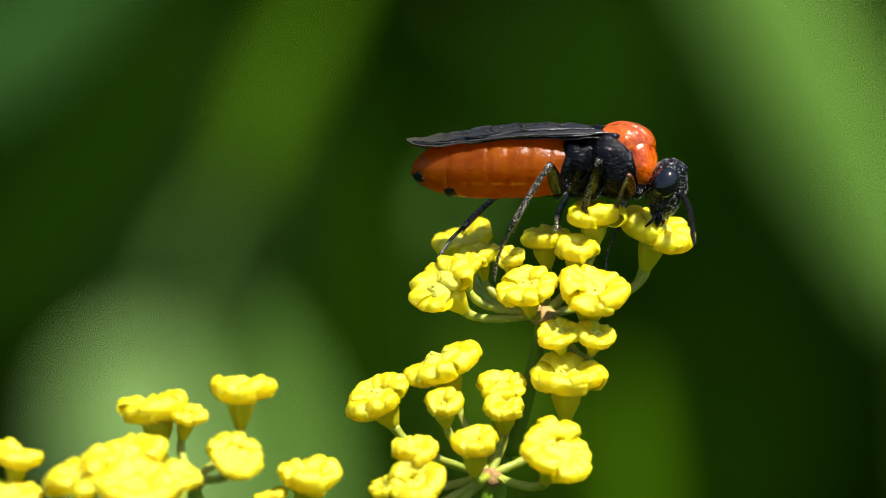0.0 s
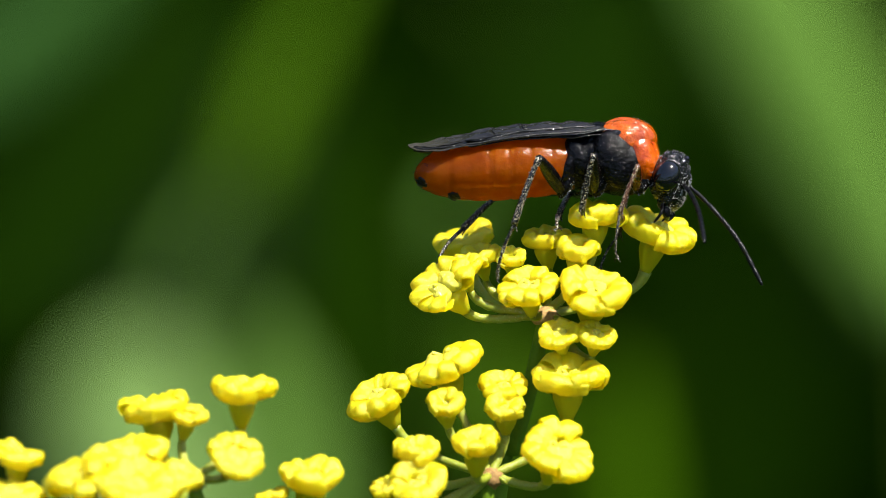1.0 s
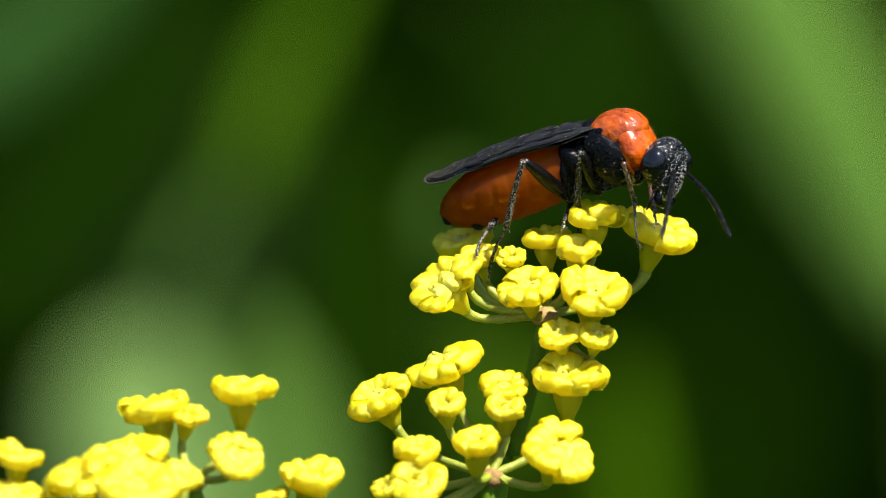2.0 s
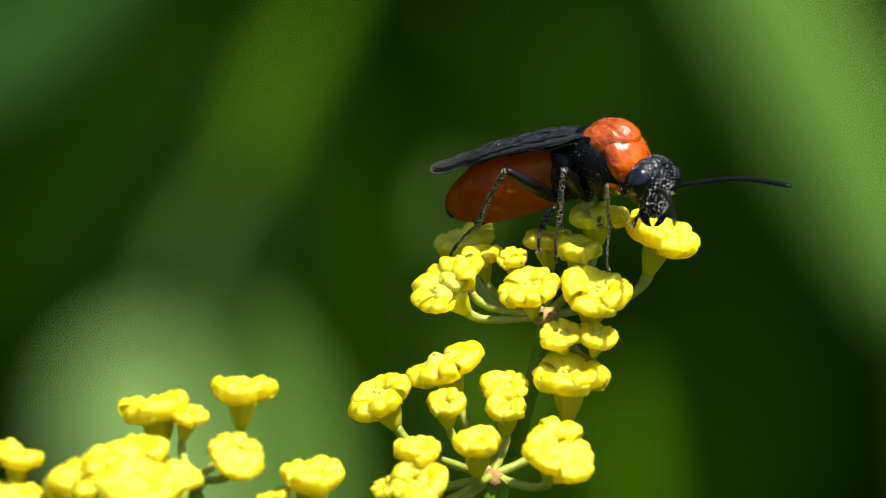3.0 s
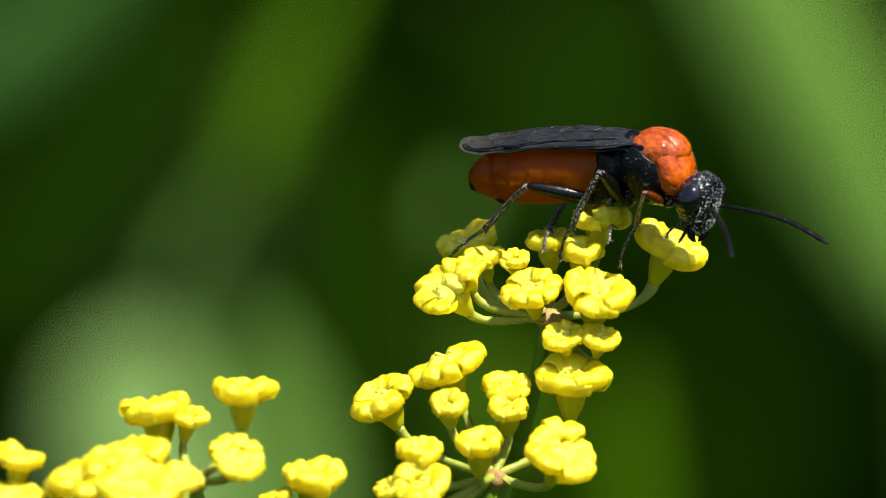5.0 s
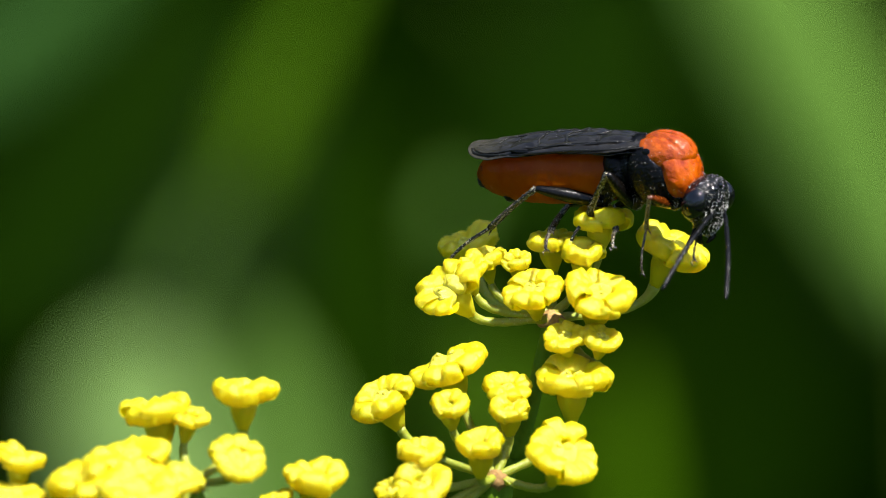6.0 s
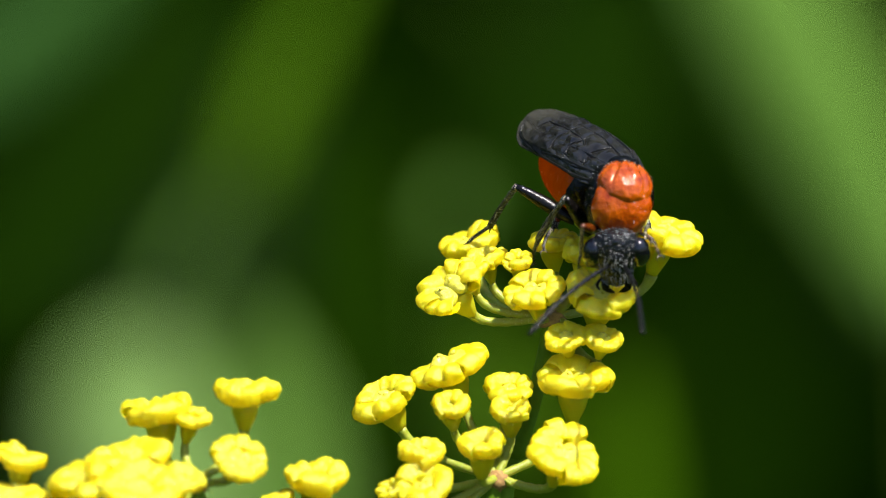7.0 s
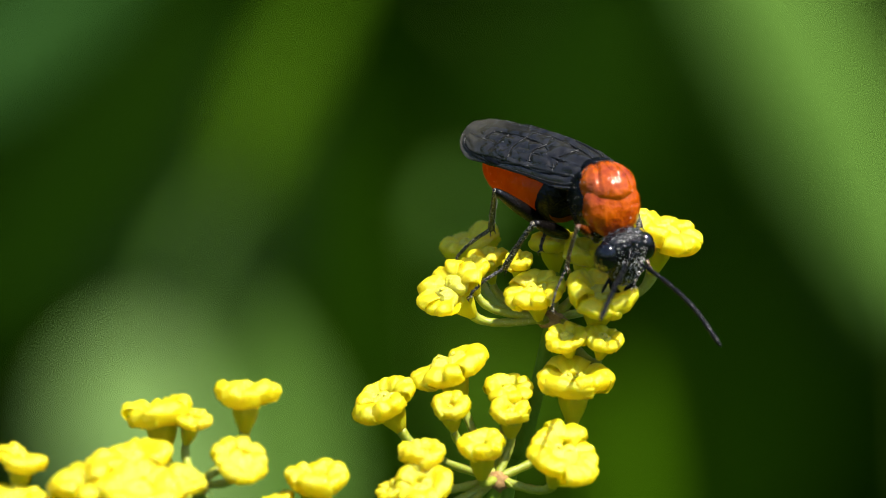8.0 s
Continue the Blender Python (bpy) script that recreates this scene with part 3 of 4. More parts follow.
    def wing(length, width, tip, lift):
        """A long folded wing: a thin sheet, rounded at its tip, that lies along the back and bends down at its outer side."""
        bm = bmesh.new()
        n, k = 128, 40
        layers = []
        for up in (0.7, -0.7):
            rows = []
            for i in range(n + 1):
                u = i / n
                x = 20 - length * u
                lead = -width * min(1.0, 0.56 + 1.4 * u ** 0.8) * 0.55
                back = width * min(1.0, 0.36 + 1.7 * u) * 0.45
                if u > tip:
                    c = math.sqrt(max(0.0, 1 - ((u - tip) / (1 - tip)) ** 2.2))
                    mid = (lead + back) * 0.5 + 4
                    lead, back = mid + (lead - mid) * c, mid + (back - mid) * c
                row = []
                for j in range(k + 1):
                    v = j / k
                    y = lead + (back - lead) * v
                    z = surface(x, y, lift)
                    row.append(bm.verts.new(Vector((x, y, z + up)) * UNIT))
                rows.append(row)
            layers.append(rows)
        top, low = layers
        for a in range(n):
            for b in range(k):
                bm.faces.new((top[a][b], top[a + 1][b], top[a + 1][b + 1], top[a][b + 1]))
                bm.faces.new((low[a][b], low[a][b + 1], low[a + 1][b + 1], low[a + 1][b]))
        for a in range(n):
            bm.faces.new((top[a][0], low[a][0], low[a + 1][0], top[a + 1][0]))
            bm.faces.new((top[a][k], top[a + 1][k], low[a + 1][k], low[a][k]))
        return bm

    def veins(parent, z_of, mirror):
        for run in runs:
            pts = spline([(x, y * mirror, z_of(x, y)) for x, y in run], 6 * (len(run) - 1))
            part("wing_vein", add_tube(bmesh.new(), [p * UNIT for p in pts], UNIT * (2.4 if run is runs[0] or run is runs[1] else 1.5), 6), VEIN, parent)

    def height(lift):
        return lambda x, y: surface(x, y, lift) + 1.0

    wings = []
    for s, lift in ((1, 2), (-1, 5)):
        bm = wing(384 if s < 0 else 374, 104, 0.82, lift)
        if s > 0:
            bmesh.ops.scale(bm, vec=(1, -1, 1), verts=bm.verts)
        fore = part("forewing", bm, WING, fly, "smoky black forewing folded over the back")
        wings.append(fore)
        # Tiny pale hairs that also give the membrane its sparkle.
        fuzz(fore, 260, 1.6, WHITISH, 60 + s, (-0.6, 0, 0), lambda q: q.x > -300, 0.16)
        veins(fore, height(lift), -s)
        bm = add_ball(bmesh.new(), (-236, 51 * s, height(lift)(-236, -51)), (28, 6, 3), None, 14)
        part("wing_stigma", bm, BLACK, fore)
    for s in (1, -1):
        bm = wing(318, 96, 0.78, -2)
        if s > 0:
            bmesh.ops.scale(bm, vec=(1, -1, 1), verts=bm.verts)
        wings.append(part("hindwing", bm, WING, fly, "thin smoky hindwing under the forewing"))

    # legs: thigh, shin and foot, each a piece that turns at its joint
    legs = {}
    for key, hip, lengths, thick in LEGS:
        orange_knee = key.startswith("fore")
        tall = 34 if key.startswith("hind") else 24
        bm = add_ball(bmesh.new(), (hip[0] + 10, hip[1] * 0.9, hip[2] + tall * 0.55), (14, 13, tall), Matrix.Rotation(radians(22), 3, "Y"), 18, 0.1, hip[0])
        coxa = part("coxa", bm, BLACK, fly)
        fuzz(coxa, 120, 3.0, WHITISH, 70 + len(legs), (0.2, 0, -0.6), None, 0.55)
        a, b, c = lengths
        thigh = add_tube(bmesh.new(), [Vector((a * i / 12, 0, 0)) * UNIT for i in range(13)],
                         [UNIT * thick * (0.55 + 0.55 * math.sin(math.pi * min(1, i / 12 * 0.9 + 0.12)) - (0.12 if i == 12 else 0)) for i in range(13)], 12)
        shin = add_tube(bmesh.new(), [p * UNIT for p in spline([(0, 0, 0), (b * 0.5, 0, 2), (b, 0, 0)], 14)],
                        [UNIT * thick * (0.40 + 0.14 * i / 14 + (0.1 if i in (0, 1) else 0)) for i in range(15)], 10)
        for s in (-1, 1):
            add_tube(shin, [p * UNIT for p in spline([(b - 3, s * 2, -2), (b + 10, s * 6, -8)], 3)], [UNIT * q for q in (1.8, 1.5, 1.1, 0.5)], 5)
        foot_bm = bmesh.new()
        n = 25
        ends = (0.40, 0.60, 0.75, 0.85)
        radii = []
        for i in range(n + 1):
            u = i / n
            r = 0.30 - 0.05 * u - (0.08 if min(abs(u - e) for e in ends) < 0.025 else 0)
            radii.append(UNIT * thick * r)
        add_tube(foot_bm, [p * UNIT for p in spline([(0, 0, 0), (c * 0.5, 0, 4), (c * 0.9, 0, 1), (c, 0, -4)], n)], radii, 8)
        for s in (-1, 1):
            add_tube(foot_bm, [p * UNIT for p in spline([(c - 1, s, -3), (c + 6, s * 5, -3), (c + 8, s * 6, -8)], 5)], [UNIT * q for q in (1.6, 1.5, 1.3, 1, 0.7, 0.3)], 5)
        legs[key] = (part("thigh", thigh, RUSTY if orange_knee else GLOSS, fly, "rusty orange thigh" if orange_knee else ""),
                     part("shin", shin, BROWN if orange_knee else HAIRY, fly), part("foot", foot_bm, HAIRY, fly))
        fuzz(legs[key][1], 60, 3.4, WHITISH, 30 + len(legs), (0.9, 0, 0), None, 0.4)
        fuzz(legs[key][2], 30, 3.0, WHITISH, 50 + len(legs), (0.9, 0, 0), None, 0.4)
    return fly, head, abdomen, wings, antennae, legs


HEAD_SIZE = 1.07
# joint places in the body, lengths of thigh, shin and foot, thickness
LEGS = [("hind_r", (-92, -32, -58), (122, 128, 98), 11.8), ("hind_l", (-92, 32, -58), (122, 128, 98), 11.8),
        ("mid_r", (-35, -30, -60), (88, 108, 78), 11.5), ("mid_l", (-35, 30, -60), (88, 108, 78), 11.5),
        ("fore_r", (40, -28, -56), (78, 92, 76), 8.0), ("fore_l", (40, 28, -56), (78, 92, 76), 8.0)]
fly, fly_head, fly_belly, fly_wings, antennae, legs = sawfly()


# ---- the place behind: ground, blades and thicket ----
bm = bmesh.new()
bmesh.ops.create_grid(bm, x_segments=60, y_segments=60, size=60)
for v in bm.verts:
    v.co.z = 0.02 * noise.noise(v.co * 0.7) if v.co.length < 30 else 0
ground = tagged(part("ground", bm, SOIL), "dark grassy soil under the plants", "ground", kind="structure")


def far(x, y, back):
    """A place back metres behind the flowers, on the line through the plan's point (x, y)."""
    return at(x, y, -back / UNIT)


def leafy_shoot(label, points, width, back, mat, turn=0.0):
    """A long arching leaf with a folded blade, a midrib and a stalk that goes down to the ground."""
    grow = 1 + back / REACH
    line = spline([far(x, y, back) for x, y in points], 24)
    thing = new("leafy_shoot")
    thing.location = (line[0].x, line[0].y, 0)
    tagged(thing, label, "leaf", "leaves behind the flowers")
    line = [p - thing.location for p in line]
    bm = bmesh.new()
    rows = []
    for i, p in enumerate(line):
        u = i / 24
        d = (line[min(i + 1, 24)] - line[max(i - 1, 0)]).normalized()
        across = Matrix.Rotation(turn, 3, d) @ d.cross(AHEAD).normalized()
        face = across.cross(d)
        w = width * UNIT * grow * 0.5 * math.sin(math.pi * min(1.0, 0.06 + 0.94 * u)) ** 0.6
        row = []
        for side in (1, -1):
            for j in range(7):
                v = (j / 3 - 1) * side
                fold = 0.22 * abs(v) * w + 0.03 * w * math.sin(i * 0.9 + v * 2)
                row.append(bm.verts.new(p + across * (v * w) + face * (fold + side * 0.0002)))
        rows.append(row)
    for a, b in zip(rows, rows[1:]):
        for j in range(14):
            bm.faces.new((a[j], a[(j + 1) % 14], b[(j + 1) % 14], b[j]))
    bm.faces.new(rows[0])
    bm.faces.new(rows[-1])
    part("blade", bm, mat, thing)
    part("midrib", add_tube(bmesh.new(), line, [0.0005 * (1.1 - i / 24) for i in range(25)], 8), mat, thing)
    part("stalk", add_tube(bmesh.new(), spline([line[0], line[0] * 0.5 + Vector((0.01, 0.01, 0)), Vector((0, 0, -0.01))], 10), 0.00012, 8), mat, thing)
    return thing


leafy_shoot("olive green arching leaf behind the flowers", [(415, 360), (465, 210), (535, 70), (640, -140)], 82, 0.45, LEAF_MID)
leafy_shoot("narrow pale leaf drooping behind the flowers", [(280, 540), (340, 430), (400, 335)], 34, 0.45, LEAF_FRESH)
leafy_shoot("broad pale green leaf behind the flower heads", [(315, 1200), (270, 950), (230, 790), (238, 690), (282, 575)], 290, 0.55, LEAF_PALE)
leafy_shoot("fresh green leaf in half shade behind the flower heads", [(560, 1150), (515, 900), (470, 720), (420, 550)], 160, 0.6, LEAF_FRESH)
leafy_shoot("broad pale green leaf leaning behind the sawfly", [(1650, 560), (1570, 410), (1470, 220), (1352, 0), (1262, -180), (1210, -300)], 235, 0.5, LEAF_FRESH)
leafy_shoot("small leaf glimpsed behind the sawfly", [(782, 415), (800, 370), (818, 320)], 64, 0.45, LEAF_FRESH)
leafy_shoot("soft green leaf between the flower heads", [(905, 840), (880, 690), (850, 570)], 100, 0.5, LEAF_MID)
leafy_shoot("bluish green arching leaf far behind the plant", [(-160, 220), (50, 60), (250, -110)], 150, 0.5, LEAF_BLUE)
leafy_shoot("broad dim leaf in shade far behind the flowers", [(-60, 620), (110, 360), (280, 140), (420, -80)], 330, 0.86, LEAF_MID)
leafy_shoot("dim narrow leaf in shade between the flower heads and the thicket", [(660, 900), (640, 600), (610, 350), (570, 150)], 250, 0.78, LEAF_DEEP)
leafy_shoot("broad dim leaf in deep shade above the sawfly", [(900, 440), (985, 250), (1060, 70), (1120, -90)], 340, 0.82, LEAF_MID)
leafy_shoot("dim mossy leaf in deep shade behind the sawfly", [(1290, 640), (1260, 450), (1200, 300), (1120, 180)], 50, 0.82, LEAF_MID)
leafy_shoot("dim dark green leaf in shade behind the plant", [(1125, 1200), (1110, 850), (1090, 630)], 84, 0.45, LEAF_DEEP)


def leaf_mass(name, label, spots, seed):
    """Many small folded leaves at the places given by spots, as one mass."""
    rng = random.Random(seed)
    verts, faces = [], []
    for place in spots(rng):
        size = rng.uniform(0.04, 0.09)
        turn = Euler((rng.uniform(-1.0, 1.0), rng.uniform(-1.0, 1.0), rng.uniform(0, 6.28))).to_matrix()
        base = len(verts)
        for px, py, pz in ((-1, 0, 0), (-0.4, 0.42, 0.12), (0.3, 0.36, 0.12), (1, 0, -0.1), (0.3, -0.36, 0.12), (-0.4, -0.42, 0.12), (0, 0, -0.03)):
            verts.append(turn @ Vector((px * size, py * size, pz * size)) + place)
        faces += [(base + a, base + b, base + 6) for a, b in ((0, 1), (1, 2), (2, 3), (3, 4), (4, 5), (5, 0))]
    data = bpy.data.meshes.new(name)
    data.from_pydata(verts, [], faces)
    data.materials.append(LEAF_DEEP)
    return tagged(new(name, data), label, "foliage", kind="stuff")


def hollow(rng):
    """A hollow behind the flowers, its unseen overhanging leaf roof added to block sun."""
    for k in range(9500):
        x = rng.triangular(-2.2, 2.2, 0.0)
        bulge = 1 - (abs(x) / 2.4) ** 2.5
        uneven = 0.16 * noise.noise(Vector((x * 2.1, 0.0, 5.0)))
        if k % 3 == 0:
            y, z = rng.uniform(1.05, 1.6), rng.uniform(-0.02, 1.25 * bulge + uneven)
        else:
            y = rng.uniform(0.62 + uneven * 0.3, 1.6)
            z = (0.88 + 0.3 * (y - 0.62)) * (0.55 + 0.45 * bulge if abs(x) > 0.7 else 1.0) + rng.uniform(-0.08, 0.22) + uneven * (1 if abs(x) > 0.7 else 0.3)
        yield Vector((x, y, z))


def hedge(rng):
    """Unseen growth closing the other sides, added to cut the sky's light."""
    for k in range(9000):
        a = rng.uniform(-2.75, 2.75) - math.pi / 2
        away = rng.uniform(2.3, 3.0)
        top = 1.4 + 0.4 * noise.noise(Vector((math.cos(a) * 2.5, math.sin(a) * 2.5, 2.0)))
        yield Vector((math.cos(a) * away, math.sin(a) * away, rng.uniform(0.0, top)))


leaf_mass("thicket_leaves", "dense dark green leaves behind the plant, with an added shading roof", hollow, 21)
leaf_mass("hedge_leaves", "dense green leaves closing the garden unseen, added to cut skylight", hedge, 22)


# ---- what moves ----
# seconds; thorax centre across, down and near; the body's forward way and its back's way (across, up, near); the abdomen's droop in degrees
BODY_A = [
    (0.0, (1081, 286, -18), (1, -0.045, 0.0), (0.04, 1, 0), 0),
    (0.2, (1084, 281, -18), (1, 0.0, 0.0), (0, 1, 0), 0),
    (1.0, (1085, 280, -18), (1, 0.0, 0.0), (0, 1, 0), 0),
    (1.5, (1085, 283, -18), (1, 0.0, 0.0), (0, 1, 0), 0),
    (1.6, (1086, 277, -18), (1, 0.05, 0.05), (-0.05, 1, 0.02), 0),
    (1.7, (1086, 265, -18), (0.941, 0.195, 0.276), (-0.226, 0.97, 0.086), 3)]
BODY_B = [
    (2.8, (1067, 283, 50), (0.80, 0.08, 0.58), (-0.15, 0.96, 0.15), 5),
    (3.5, (1079, 282, 50), (0.825, 0.07, 0.55), (-0.15, 0.97, 0.15), 5),
    (4.0, (1090, 283, 50), (0.83, 0.07, 0.55), (-0.14, 0.97, 0.15), 5),
    (4.3, (1105, 286, 50), (0.85, 0.02, 0.52), (-0.1, 0.97, 0.2), 5),
    (4.5, (1127, 292, 50), (0.86, -0.075, 0.50), (-0.06, 0.97, 0.229), 3),
    (4.7, (1139, 294, 50), (0.88, -0.08, 0.46), (-0.06, 0.97, 0.23), 3)]
BODY_C = [
    (5.8, (1163, 299, 50), (0.93, -0.06, 0.36), (-0.06, 0.97, 0.25), 1),
    (6.0, (1161, 300, 50), (0.89, -0.07, 0.45), (-0.07, 0.96, 0.27), 0),
    (6.2, (1158, 302, 50), (0.85, -0.085, 0.52), (-0.08, 0.956, 0.282), 0),
    (6.7, (1157, 302, 50), (0.84, -0.09, 0.535), (-0.08, 0.956, 0.282), 0),
    (6.8, (1141, 306, 56), (0.68, -0.18, 0.70), (-0.1, 0.92, 0.36), 0),
    (6.9, (1120, 313, 85), (0.45, -0.33, 0.83), (-0.2, 0.86, 0.42), 0),
    (7.0, (1097, 348, 95), (0.04, -0.42, 0.90), (0.22, 0.84, 0.45), 2),
    (7.2, (1092, 346, 100), (0.10, -0.42, 0.90), (0.20, 0.84, 0.45), 2),
    (7.5, (1074, 348, 100), (0.20, -0.40, 0.88), (0.14, 0.84, 0.45), 2),
    (8.0, (1066, 350, 100), (0.32, -0.36, 0.86), (0.06, 0.84, 0.45), 3)]
# seconds; the forward way and back's way of the wings and abdomen, where they are bent against the thorax
REAR = [
    (6.7, (0.84, -0.09, 0.535), (-0.08, 0.956, 0.282)), (6.8, (0.69, -0.07, 0.72), (-0.18, 0.92, 0.36)), (6.9, (0.56, -0.14, 0.82), (-0.3, 0.85, 0.42)),
    (7.0, (0.48, -0.37, 0.80), (-0.28, 0.74, 0.60)), (7.2, (0.54, -0.37, 0.76), (-0.27, 0.73, 0.60)), (7.5, (0.58, -0.39, 0.72), (-0.26, 0.72, 0.62)),
    (8.0, (0.67, -0.31, 0.68), (-0.24, 0.72, 0.62))]
# seconds; the head's facing way and its crown's way (across, up, near)
HEAD = [
    (0.0, (0.85, -0.5, 0.15), (0.4, 0.9, 0.05)), (0.3, (0.9, -0.38, 0.22), (0.3, 0.95, 0.1)), (1.5, (0.9, -0.38, 0.22), (0.3, 0.95, 0.1)),
    (1.7, (0.82, -0.35, 0.45), (0.25, 0.95, 0.15)), (2.8, (0.62, -0.38, 0.67), (0.2, 0.9, 0.3)), (3.5, (0.74, -0.36, 0.56), (0.25, 0.9, 0.28)),
    (4.1, (0.74, -0.36, 0.56), (0.25, 0.9, 0.28)), (4.5, (0.74, -0.46, 0.49), (0.3, 0.85, 0.36)), (5.8, (0.7, -0.5, 0.5), (0.3, 0.85, 0.35)),
    (6.0, (0.70, -0.5, 0.5), (0.3, 0.8, 0.45)), (6.7, (0.70, -0.5, 0.5), (0.3, 0.8, 0.45)), (6.8, (0.4, -0.62, 0.68), (0.1, 0.72, 0.66)),
    (6.9, (0.15, -0.68, 0.7), (0.05, 0.7, 0.7)), (7.0, (0.02, -0.7, 0.7), (-0.02, 0.7, 0.7)), (7.2, (0.34, -0.72, 0.60), (0.12, 0.64, 0.74)),
    (8.0, (0.52, -0.68, 0.52), (0.25, 0.64, 0.72))]
# seconds, and where the tips of the two antennae are (across, down)
TIPS_FAR_A = [(0.0, 1222, 420), (0.1, 1226, 432), (0.2, 1273, 544), (0.3, 1287, 538), (0.5, 1300, 532), (0.7, 1326, 514), (0.9, 1346, 505), (1.1, 1353, 497),
              (1.3, 1357, 493), (1.5, 1358, 493), (1.6, 1225, 522), (1.7, 1239, 480)]
TIPS_FAR_B = [(2.8, 1390, 302), (2.9, 1388, 296), (3.0, 1395, 325), (3.2, 1399, 321), (3.3, 1398, 322), (3.4, 1395, 377), (3.5, 1389, 410), (3.6, 1396, 384),
              (3.8, 1409, 373), (4.0, 1413, 365), (4.1, 1413, 372), (4.2, 1290, 512), (4.3, 1340, 499), (4.4, 1428, 418), (4.5, 1447, 408), (4.6, 1458, 392), (4.7, 1463, 408)]
TIPS_FAR_C = [(5.8, 1456, 465), (5.9, 1452, 479), (6.0, 1281, 524), (6.1, 1379, 540), (6.2, 1414, 510), (6.5, 1425, 500), (6.7, 1424, 503), (6.8, 1205, 535),
              (6.9, 1190, 530), (7.0, 1135, 585), (7.1, 1155, 597), (7.2, 1265, 615), (7.3, 1277, 589), (7.4, 1298, 548), (7.5, 1293, 568), (7.6, 1286, 570),
              (7.7, 1264, 600), (7.8, 1228, 630), (7.9, 1265, 602), (8.0, 1275, 607)]
TIPS_NEAR_A = [(0.0, 1225, 430), (0.3, 1240, 440), (1.0, 1243, 425), (1.5, 1248, 434), (1.6, 1215, 500), (1.7, 1165, 432)]
TIPS_NEAR_B = [(2.8, 1187, 398), (3.5, 1198, 392), (4.1, 1205, 400), (4.2, 1204, 483), (4.3, 1188, 473), (4.4, 1200, 467), (4.5, 1220, 468), (4.6, 1243, 463), (4.7, 1255, 457)]
TIPS_NEAR_C = [(5.8, 1361, 442), (5.9, 1342, 424), (6.0, 1168, 508), (6.1, 1172, 495), (6.2, 1186, 499), (6.5, 1205, 487), (6.7, 1222, 489), (6.8, 1050, 525),
               (6.9, 1005, 535), (7.0, 933, 588), (7.1, 972, 552), (7.2, 1000, 520), (7.3, 1011, 532), (7.4, 1033, 513), (7.5, 1040, 520), (7.6, 1072, 485),
               (7.7, 1073, 492), (7.8, 1070, 500), (8.0, 1060, 560)]
# seconds, and where knee, ankle and toe are (across, down)
HIND_R = [(0.0, 972, 292, 905, 402, 874, 487), (0.3, 953, 278, 908, 402, 878, 490), (1.6, 953, 280, 908, 402, 879, 490), (1.7, 945, 280, 908, 402, 880, 490),
          (2.8, 893, 302, 845, 400, 794, 455), (3.5, 900, 298, 846, 396, 797, 455), (4.5, 912, 322, 855, 405, 791, 460), (6.7, 932, 330, 870, 402, 797, 460),
          (6.8, 945, 323, 870, 400, 802, 460), (7.0, 905, 325, 868, 400, 805, 455), (7.5, 892, 330, 870, 400, 808, 455), (8.0, 877, 338, 870, 405, 806, 458)]
HIND_L = [(0.0, 900, 330, 820, 402, 776, 458), (1.6, 900, 330, 820, 405, 775, 460), (1.7, 905, 330, 830, 400, 790, 455), (2.8, 990, 350, 955, 400, 950, 440),
          (4.5, 1000, 350, 970, 405, 960, 440), (6.7, 1010, 365, 975, 410, 965, 440), (7.0, 1010, 350, 980, 400, 960, 440), (8.0, 1000, 350, 975, 400, 955, 440)]
MID_R = [(0.0, 1060, 283, 1035, 370, 1040, 412), (0.3, 1050, 272, 1030, 375, 1042, 412), (1.6, 1050, 274, 1030, 375, 1042, 412), (1.7, 1045, 262, 1030, 355, 1040, 410),
         (2.8, 996, 300, 990, 400, 985, 462), (3.5, 1007, 295, 992, 400, 983, 465), (4.1, 1012, 295, 995, 400, 985, 465), (4.5, 1054, 300, 1002, 400, 989, 460),
         (6.7, 1076, 314, 1053, 373, 991, 466), (6.8, 1050, 345, 1020, 400, 992, 465), (7.0, 1000, 350, 952, 425, 945, 465), (7.2, 980, 370, 920, 455, 850, 475),
         (7.5, 968, 365, 915, 455, 852, 478), (8.0, 945, 395, 893, 475, 828, 525)]
MID_L = [(0.0, 1010, 340, 985, 385, 985, 402), (1.7, 1010, 340, 990, 385, 985, 402), (2.8, 1060, 340, 1060, 385, 1055, 395), (4.7, 1080, 350, 1080, 395, 1075, 420),
         (6.7, 1100, 370, 1095, 410, 1090, 438), (7.0, 1130, 350, 1145, 400, 1140, 420), (8.0, 1120, 350, 1130, 400, 1125, 420)]
FORE_R = [(0.0, 1112, 310, 1096, 360, 1085, 395), (0.3, 1128, 290, 1095, 375, 1090, 435), (1.5, 1128, 295, 1100, 380, 1090, 460), (1.7, 1118, 280, 1135, 350, 1140, 430),
          (2.8, 1070, 330, 1078, 400, 1078, 478), (3.5, 1085, 325, 1090, 400, 1072, 480), (4.1, 1095, 325, 1095, 400, 1075, 480), (4.5, 1132, 335, 1115, 395, 1078, 480),
          (6.7, 1150, 360, 1150, 410, 1150, 488), (6.8, 1115, 370, 1125, 410, 1145, 488), (7.0, 1030, 400, 1030, 450, 1025, 475), (7.2, 1030, 410, 992, 494, 955, 570),
          (7.5, 1025, 400, 995, 480, 968, 550), (8.0, 1022, 400, 1003, 475, 975, 550)]
